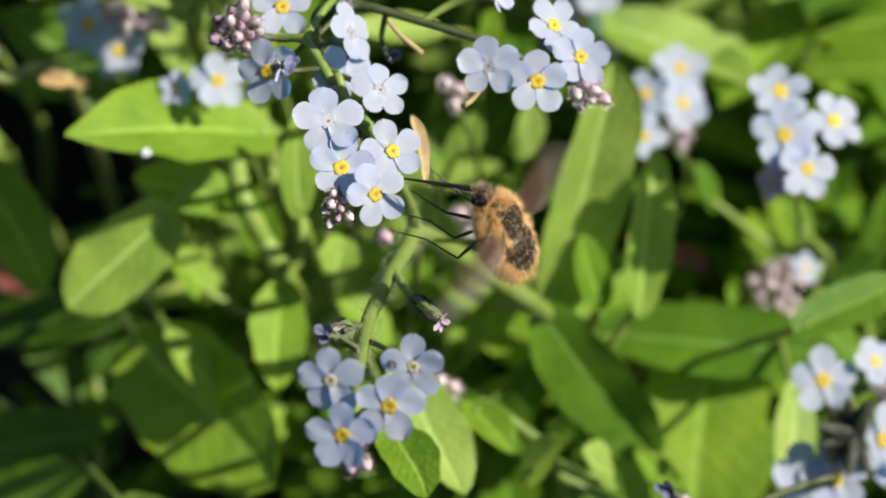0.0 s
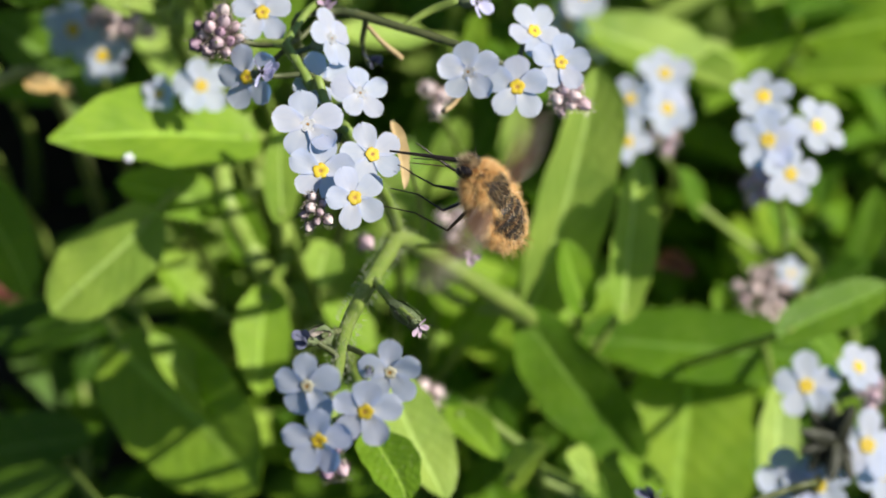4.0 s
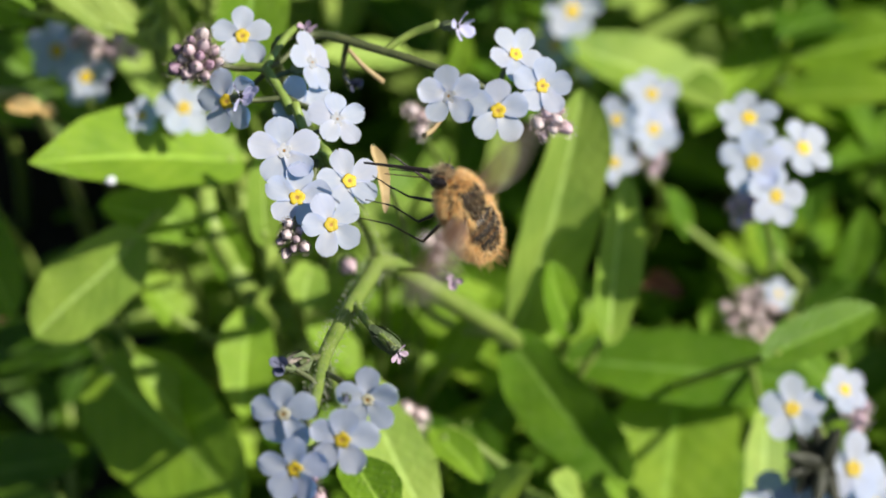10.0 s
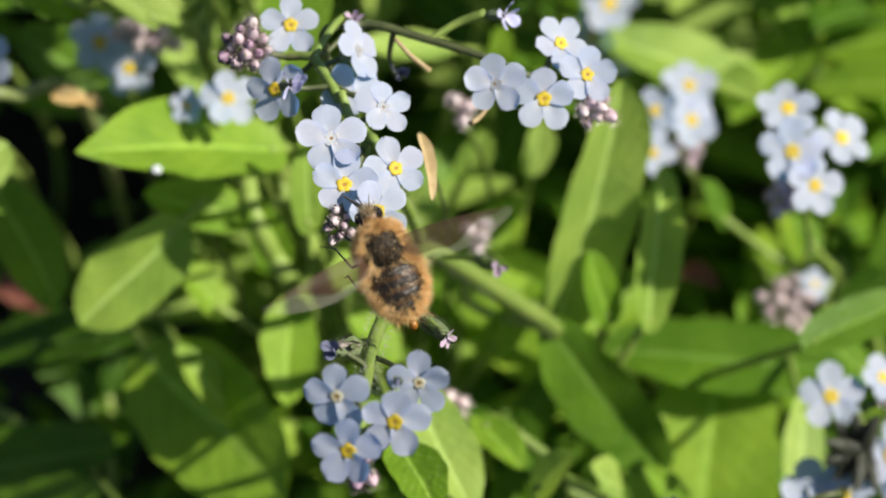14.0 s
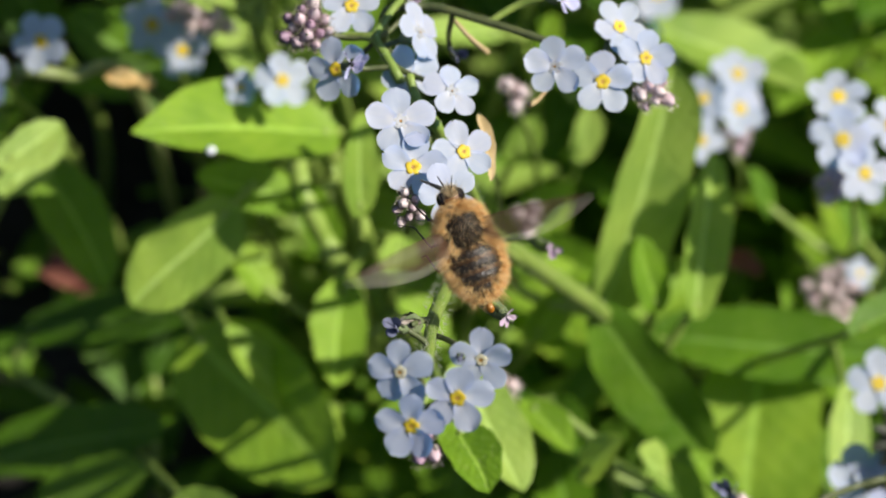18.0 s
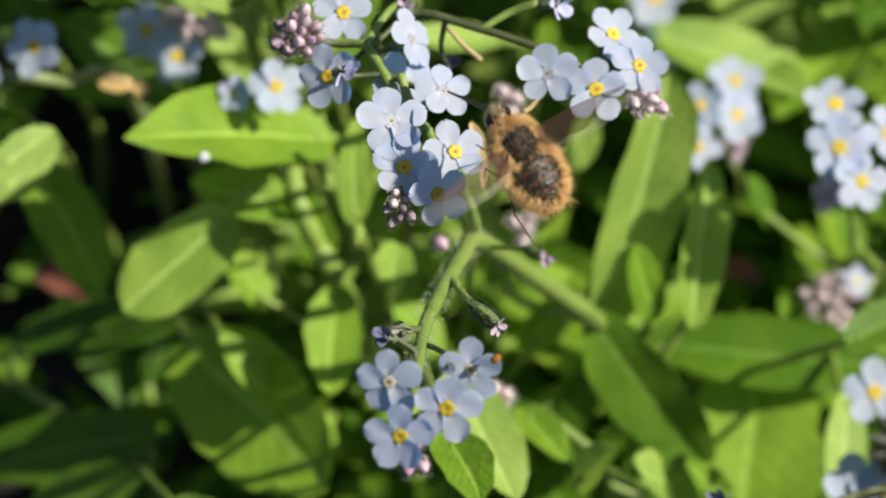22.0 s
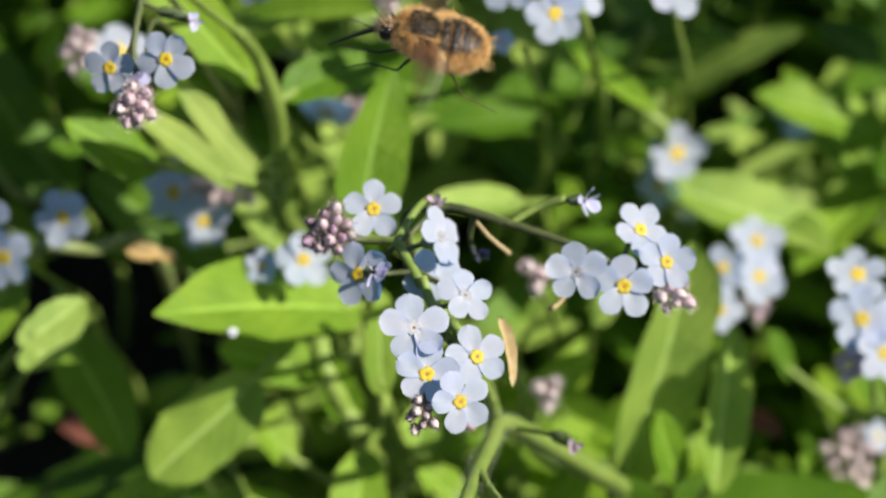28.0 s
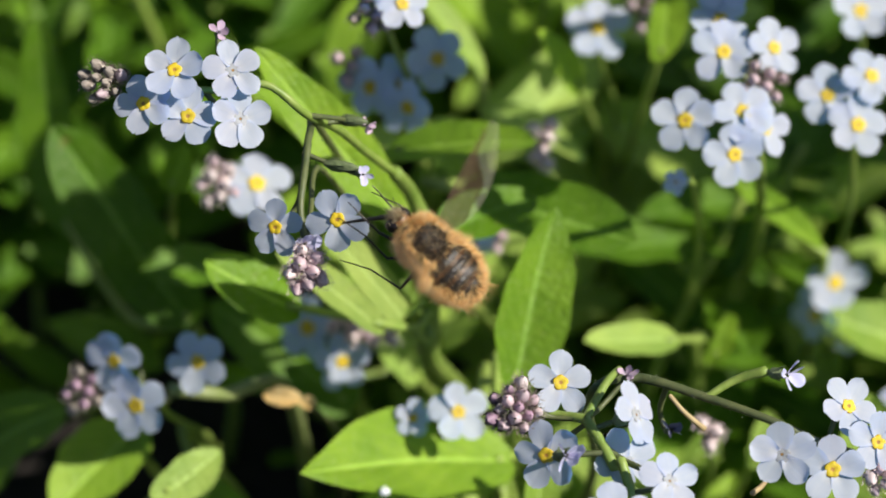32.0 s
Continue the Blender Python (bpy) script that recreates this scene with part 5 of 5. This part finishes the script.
    for nm, (c, r) in bodies.items():
        chest = nm == "thorax"
        for _ in range(30000):
            d = shaken(1).normalized()
            p = Vector((c[0] + d.x * r[0], c[1] + d.y * r[1], c[2] + d.z * r[2]))
            n = Vector((d.x / r[0], d.y / r[1], d.z / r[2])).normalized()
            tuft = noise.noise_vector(p * 0.9) * 0.75 + noise.noise_vector(p * 2.6) * 0.3
            lean = (n + tuft + Vector((-0.55, 0, 0)) + shaken(0.24)).normalized()
            ragged = 0.6 * noise.noise(p * 1.5) + rng.uniform(-0.22, 0.22)
            inner = (p.y / (1.7 if chest else 2.2)) ** 2 + ((p.x - c[0] + (0.25 if chest else -0.2)) / (1.85 if chest else 2.75)) ** 2
            if d.z > 0.05 and inner + ragged < 1:
                band = not chest and math.sin(p.x * 5.2 + 0.3 * p.y * p.y) + 0.8 * noise.noise(p * 2.2) > 0.6
                if rng.random() < (0.85 if chest else 0.62 if band else 0.5):
                    (dark if rng.random() < (0.80 if chest else 0.55 if band else 0.84) else gold if rng.random() < 0.5 else pale_f).append((p, lean, rng.uniform(0.15, 0.45)))
            elif d.z < -0.45 and rng.random() < 0.6:
                pale_f.append((p, lean, rng.uniform(0.6, 1.1)))
            elif noise.noise(p * 1.7 + Vector((9, 2, 5))) > 0.26 and rng.random() < 0.6:
                dark.append((p, lean, rng.uniform(0.25, 0.6)))
            else:
                waist = 0.4 if -1.1 < p.x < 0.9 and abs(d.y) > 0.35 else 0.0
                (pale_f if rng.random() < 0.12 else gold).append((p, (lean + Vector((0, 0.5 * d.y, -0.15))).normalized(), rng.uniform(0.3, 0.75) + 0.3 * min(1, abs(d.y)) + waist))
    for _ in range(900):
        d = Vector((abs(rng.gauss(0, 1)), rng.gauss(0, 0.6), rng.gauss(0.5, 0.8))).normalized()
        (dark if rng.random() < 0.5 else pale_f).append((Vector((5.0 + d.x * 0.95, d.y * 0.9, -0.3 + d.z * 1.1)), (d + Vector((0.4, 0, 0.2))).normalized(), rng.uniform(0.3, 0.9)))
        if rng.random() < 0.5:
            pale_f.append((Vector((5.0 + d.x * 0.95, d.y * 0.9, -0.3 + d.z * 1.1)), (d + Vector((0.4, 0, 0.2))).normalized(), rng.uniform(0.3, 0.7)))
    for _ in range(160):
        a = rng.uniform(0, 6.28)
        gold.append((Vector((-5.2, 1.7 * math.cos(a), -0.3 + 1.2 * math.sin(a))), Vector((-1, 0.4 * math.cos(a), 0.4 * math.sin(a))).normalized(), rng.uniform(0.8, 1.5)))
    fur("fur_gold", FUR_GOLD, fly, gold, 0.012, "dense golden-brown fur")
    fur("fur_dark", FUR_DARK, fly, dark, 0.014, "short blackish fur on the back")
    fur("fur_pale", FUR_PALE, fly, pale_f, 0.013, "pale buff fur on the underside")
    return fly, wings, snout, legs


FLY, WINGS, SNOUT, LEGS = bee_fly()


def egg_drop():
    """The small yellow-brown drop that the fly lets fall on a petal."""
    me = ellipsoid("dropping", (0, 0, 0), (0.56, 0.40, 0.40), seg=14, rings=9, dent=0.06)
    me.materials.append(mottled("amber_drop", (0.30, 0.10, 0.012), (0.52, 0.24, 0.025), 1500, 0.2, 0.3, share=0.3))
    return tagged(new("dropping", me), "tiny amber-coloured drop that falls from the fly to a petal", "droplet")


DROPPING = egg_drop()


def fly_pose(u, v, d, ahead, back):
    """The fly's pose: middle of its body, the way it heads and the way its back looks, as right, up, towards the viewer."""
    x = (RIGHT * ahead[0] + UP * ahead[1] - DEEP * ahead[2]).normalized()
    z = RIGHT * back[0] + UP * back[1] - DEEP * back[2]
    z = (z - x * z.dot(x)).normalized()
    return Matrix.Translation(at((u, v, d))) @ Matrix((x, z.cross(x), z)).transposed().to_4x4()


def probe(body, way):
    """The pose of the proboscis on the body, so that it points that way: right, up, towards the viewer."""
    w = body.to_3x3().inverted() @ (RIGHT * way[0] + UP * way[1] - DEEP * way[2])
    return Matrix.Translation(MOUTH) @ w.to_track_quat("X", "Z").to_matrix().to_4x4()


def motions():
    flight = [
        (0, fly_pose(4.29, -2.68, -4, (-0.393, 0.731, 0.56), (0.78, -0.05, 0.62)), (-0.93, 0.15, -0.35)),
        (1, fly_pose(4.04, -2.46, -4, (-0.450, 0.698, 0.56), (0.78, -0.05, 0.62)), (-0.93, 0.15, -0.35)),
        (2, fly_pose(4.39, -1.29, -4, (-0.451, 0.723, 0.56), (0.78, -0.05, 0.62)), (-0.93, 0.15, -0.35)),
        (3, fly_pose(5.46, 0.38, -4, (-0.444, 0.728, 0.56), (0.78, -0.05, 0.62)), (-0.93, 0.14, -0.35)),
        (6, fly_pose(4.47, 0.97, -4, (-0.454, 0.722, 0.56), (0.78, -0.05, 0.62)), (-0.93, 0.14, -0.35)),
        (7, fly_pose(4.54, 0.65, -4, (-0.386, 0.760, 0.56), (0.78, -0.05, 0.62)), (-0.93, 0.14, -0.35)),
        (8, fly_pose(5.92, 1.68, -4, (-0.417, 0.744, 0.56), (0.78, -0.05, 0.62)), (-0.93, 0.14, -0.35)),
        (9, fly_pose(4.88, 0.44, -4, (-0.367, 0.769, 0.56), (0.78, -0.05, 0.62)), (-0.93, 0.13, -0.35)),
        (10, fly_pose(4.76, 2.21, -4, (-0.455, 0.721, 0.56), (0.78, -0.05, 0.62)), (-0.93, 0.13, -0.35)),
        (11, fly_pose(8.39, 7.97, -6, (-0.564, 0.801, 0.20), (0.45, 0.15, 0.88)), (-0.93, 0.04, -0.38)),
        (11.5, fly_pose(1.89, 6.61, -8, (-0.697, 0.710, 0.10), (0.3, 0.12, 0.94)), (-0.93, 0.06, -0.35)),
        (12, fly_pose(-1.17, 4.44, -8, (-0.663, 0.742, 0.10), (0.25, 0.1, 0.95)), (-0.92, 0.10, -0.38)),
        (12.5, fly_pose(-4.29, -1.65, -8, (-0.522, 0.852, 0.05), (0.1, 0.05, 1)), (-0.51, 0.14, -0.85)),
        (13, fly_pose(-5.66, -3.31, -13, (-0.451, 0.892, 0.00), (0.1, 0, 1)), (-0.42, 0.19, -0.89)),
        (14, fly_pose(-7.69, -4.16, -13, (-0.379, 0.925, 0.00), (0.1, 0, 1)), (-0.31, 0.21, -0.93)),
        (17, fly_pose(-6.14, -2.48, -13, (-0.440, 0.898, 0.00), (0.1, 0, 1)), (-0.36, 0.16, -0.92)),
        (18, fly_pose(-5.96, -4.41, -13, (-0.345, 0.939, 0.00), (0.1, 0, 1)), (-0.36, 0.16, -0.92)),
        (19, fly_pose(-6.38, -2.58, -13, (-0.426, 0.905, 0.00), (0.1, 0, 1)), (-0.37, 0.16, -0.91)),
        (20, fly_pose(-5.38, -2.19, -13, (-0.442, 0.897, 0.00), (0.12, 0, 1)), (-0.35, 0.10, -0.93)),
        (21, fly_pose(-4.85, -0.79, -13, (-0.477, 0.879, 0.00), (0.15, 0, 1)), (-0.33, 0.04, -0.94)),
        (21.5, fly_pose(-3.18, 0.05, -13, (-0.481, 0.877, 0.00), (0.15, 0, 1)), (-0.46, 0.16, -0.87)),
        (22, fly_pose(0.53, 4.98, -8, (-0.544, 0.839, 0.00), (0.2, 0.05, 1)), (-0.59, 0.29, -0.75)),
        (22.5, fly_pose(-9.93, 11.97, -8, (-0.511, 0.860, 0.00), (0.1, 0, 1)), (-0.41, 0.29, -0.87)),
        (23, fly_pose(-5.17, 23.10, -6, (-0.470, 0.883, 0.00), (0.1, 0.1, 1)), (-0.37, 0.30, -0.88)),
        (24, fly_pose(-8.55, 31.53, 0, (-0.929, 0.371, 0.00), (0.1, 0.6, 0.8)), (-0.25, -0.22, -0.94)),
        (24.5, fly_pose(-9.70, 29.60, 17, (-0.936, -0.247, 0.25), (0.10, 0.64, 0.76)), (-0.19, -0.48, -0.86)),
        (25, fly_pose(-10.00, 29.40, 17, (-0.879, -0.406, 0.25), (0.10, 0.64, 0.76)), (-0.25, -0.47, -0.85)),
        (25.5, fly_pose(-11.20, 29.10, 17, (-0.859, -0.447, 0.25), (0.10, 0.64, 0.76)), (-0.16, -0.39, -0.91)),
        (27.5, fly_pose(-11.00, 31.10, 17, (-0.967, -0.159, 0.20), (0.10, 0.64, 0.76)), (-0.22, -0.50, -0.83)),
        (28, fly_pose(-11.69, 38.50, 6, (-0.967, 0.233, 0.10), (0.1, 0.55, 0.83)), (-0.74, -0.19, -0.65)),
        (28.5, fly_pose(-21.18, 37.13, 6, (-0.796, 0.597, 0.10), (0.2, 0.35, 0.9)), (-0.84, -0.13, -0.52)),
        (29, fly_pose(-22.25, 37.41, 6, (-0.845, 0.525, 0.10), (0.2, 0.3, 0.9)), (-0.68, -0.16, -0.71)),
        (30, fly_pose(-29.15, 32.53, 6, (-0.737, 0.668, 0.10), (0.25, 0.2, 0.92)), (-0.62, -0.04, -0.78)),
        (30.5, fly_pose(-30.76, 33.33, 6, (-0.775, 0.625, 0.10), (0.25, 0.2, 0.92)), (-0.62, -0.06, -0.78)),
        (31, fly_pose(-30.90, 34.26, 6, (-0.781, 0.617, 0.10), (0.25, 0.2, 0.92)), (-0.62, -0.08, -0.78)),
        (32, fly_pose(-30.42, 33.05, 6, (-0.727, 0.680, 0.10), (0.25, 0.2, 0.92)), (-0.64, -0.08, -0.76)),
    ]
    walk(FLY, [(t, m) for t, m, way in flight])
    walk(SNOUT, [(t, probe(m, way)) for t, m, way in flight])
    # legs: sweep about the body's side axis (forward is negative) and spread outwards, in degrees
    reach, spread, hang, trail, ahead = (0, 0), (-6, 24), (22, 0), (70, -8), (-48, 6)
    stances = [(0, reach, reach), (10, reach, reach), (11, reach, trail), (12, reach, trail), (12.6, spread, (8, 6)), (21.4, spread, (8, 6)), (22.2, hang, trail),
               (24, hang, trail), (24.6, hang, (26, 0)), (27.5, hang, (26, 0)), (28.1, ahead, trail), (29.2, ahead, trail), (30, ahead, (-22, 6)), (32, ahead, (-22, 6))]
    for kind, s, hip, leg in LEGS:
        rows = []
        for t, fore, rear in stances:
            sweep, out = rear if kind == "hind" else fore
            out = out if s > 0 else -0.6 * out
            rows.append((t, Matrix.Translation(hip) @ Matrix.Rotation(radians(s * out), 4, "X") @ Matrix.Rotation(radians(sweep), 4, "Y")))
        walk(leg, rows)
    # the drop rides in the tail, swells out of it, then falls on the petal
    drop_rows = []
    for t, m, way in flight:
        if t <= 17:
            drop_rows.append((t, m @ pose((-6.15 if t > 13.5 else -4.6) * MM, 0, -0.35 * MM)))
        elif t == 18:
            drop_rows += [(t, m @ pose(-6.3 * MM, 0, -0.4 * MM)), (18.2, m @ pose(-6.5 * MM, 0, -0.4 * MM))]
    rest = Matrix.Translation(at((-2.5, -13.9, -28.6))) @ frame_of(facing((0.2, -0.3)), 40)
    walk(DROPPING, drop_rows + [(18.3, rest), (32, rest)])
    # the cluster nods while the fly clings to it
    home = Vector(spray_top.location)
    walk(spray_top, [(t, Matrix.Translation(home + (RIGHT * a - UP * b) * MM)) for t, a, b in (
        (0, 0.09, 0.15),
        (0.5, 0.17, 0.09),
        (1, 0.06, 0.22),
        (1.5, 0.17, -0.14),
        (2, 0.05, -0.03),
        (2.5, 0.14, -0.29),
        (3, 0.12, -0.25),
        (3.5, 0.18, -0.12),
        (5.5, -0.26, -0.06),
        (6, -0.10, 0.02),
        (6.5, -0.07, 0.01),
        (7, -0.10, 0.15),
        (7.5, 0.13, 0.12),
        (8, 0.18, 0.02),
        (8.5, 0.17, 0.15),
        (9, -0.01, 0.29),
        (9.5, 0.36, 0.12),
        (10, -0.15, 0.08),
        (10.5, -0.43, -0.29),
        (11, -0.25, -0.47),
        (11.5, -0.67, -0.13),
        (12, -0.49, -0.22),
        (12.5, -0.04, -0.34),
        (13, -0.64, 0.17),
        (13.5, -0.49, 0.01),
        (14, -0.35, 0.12),
        (14.5, -0.17, -0.05),
        (16.5, -0.36, 0.29),
        (17, 0.49, 0.26),
        (17.5, -0.02, 0.19),
        (18, 0.46, 0.43),
        (18.5, 1.07, -0.01),
        (19, 0.33, 0.07),
        (19.5, -0.08, 0.40),
        (20, 1.07, -0.15),
        (20.5, -0.04, 0.25),
        (21, 0.86, -0.30),
        (21.5, 0.09, -0.26),
        (22, 0.42, -0.36),
        (22.5, -0.36, 0.09),
        (23, 0.03, 0.08),
        (23.5, -0.17, -0.06),
        (24, -0.11, -0.02),
        (24.5, 0.20, -0.18),
        (25, -0.16, -0.03),
        (25.5, -0.35, 0.03),
        (27.5, 0.18, -0.38),
        (28, -0.41, 0.06),
        (28.5, -0.20, -0.05),
        (29, 0.13, -0.02),
        (29.5, 0.14, -0.02),
        (31, 0, 0), (32, 0, 0),
    )])
    # beating wings, slower and flatter while it feeds
    for s, w in zip((-1, 1), WINGS):
        rest = w.matrix_basis.translation.copy()
        rows = []
        for k in range(0, 961):
            t = k / 30
            base = -20 if t < 10.6 else 6 if 12 < t < 23 else -12 if 24 < t < 27.7 else 10
            wide = 14 if abs(t - 17.1) < 0.4 or abs(t - 19) < 0.2 or abs(t - 20.5) < 0.25 else 44 if 12.7 < t < 22.3 else 34 if t < 10.6 else 60 if t < 12.4 else 44
            if t > 29.4:
                # banking: one wing held out, the other raised
                base, wide = (10, 14) if s < 0 else (62, 10)
            up = base + wide * math.sin(k * math.pi / 2 + 0.35) + 6 * math.sin(k * 0.61)
            rows.append((t, Matrix.Translation(rest) @ Matrix.Rotation(radians(s * up), 4, "X") @ Matrix.Rotation(radians(s * (-16 if t > 29.4 else 8)), 4, "Z")
                         @ Matrix.Rotation(radians(-10 * math.cos(k * math.pi / 2)), 4, "Y") @ Matrix.Rotation(radians(2 if t > 29.4 else 28 if wide < 60 else 8), 4, "Y")))
        walk(w, rows)


motions()
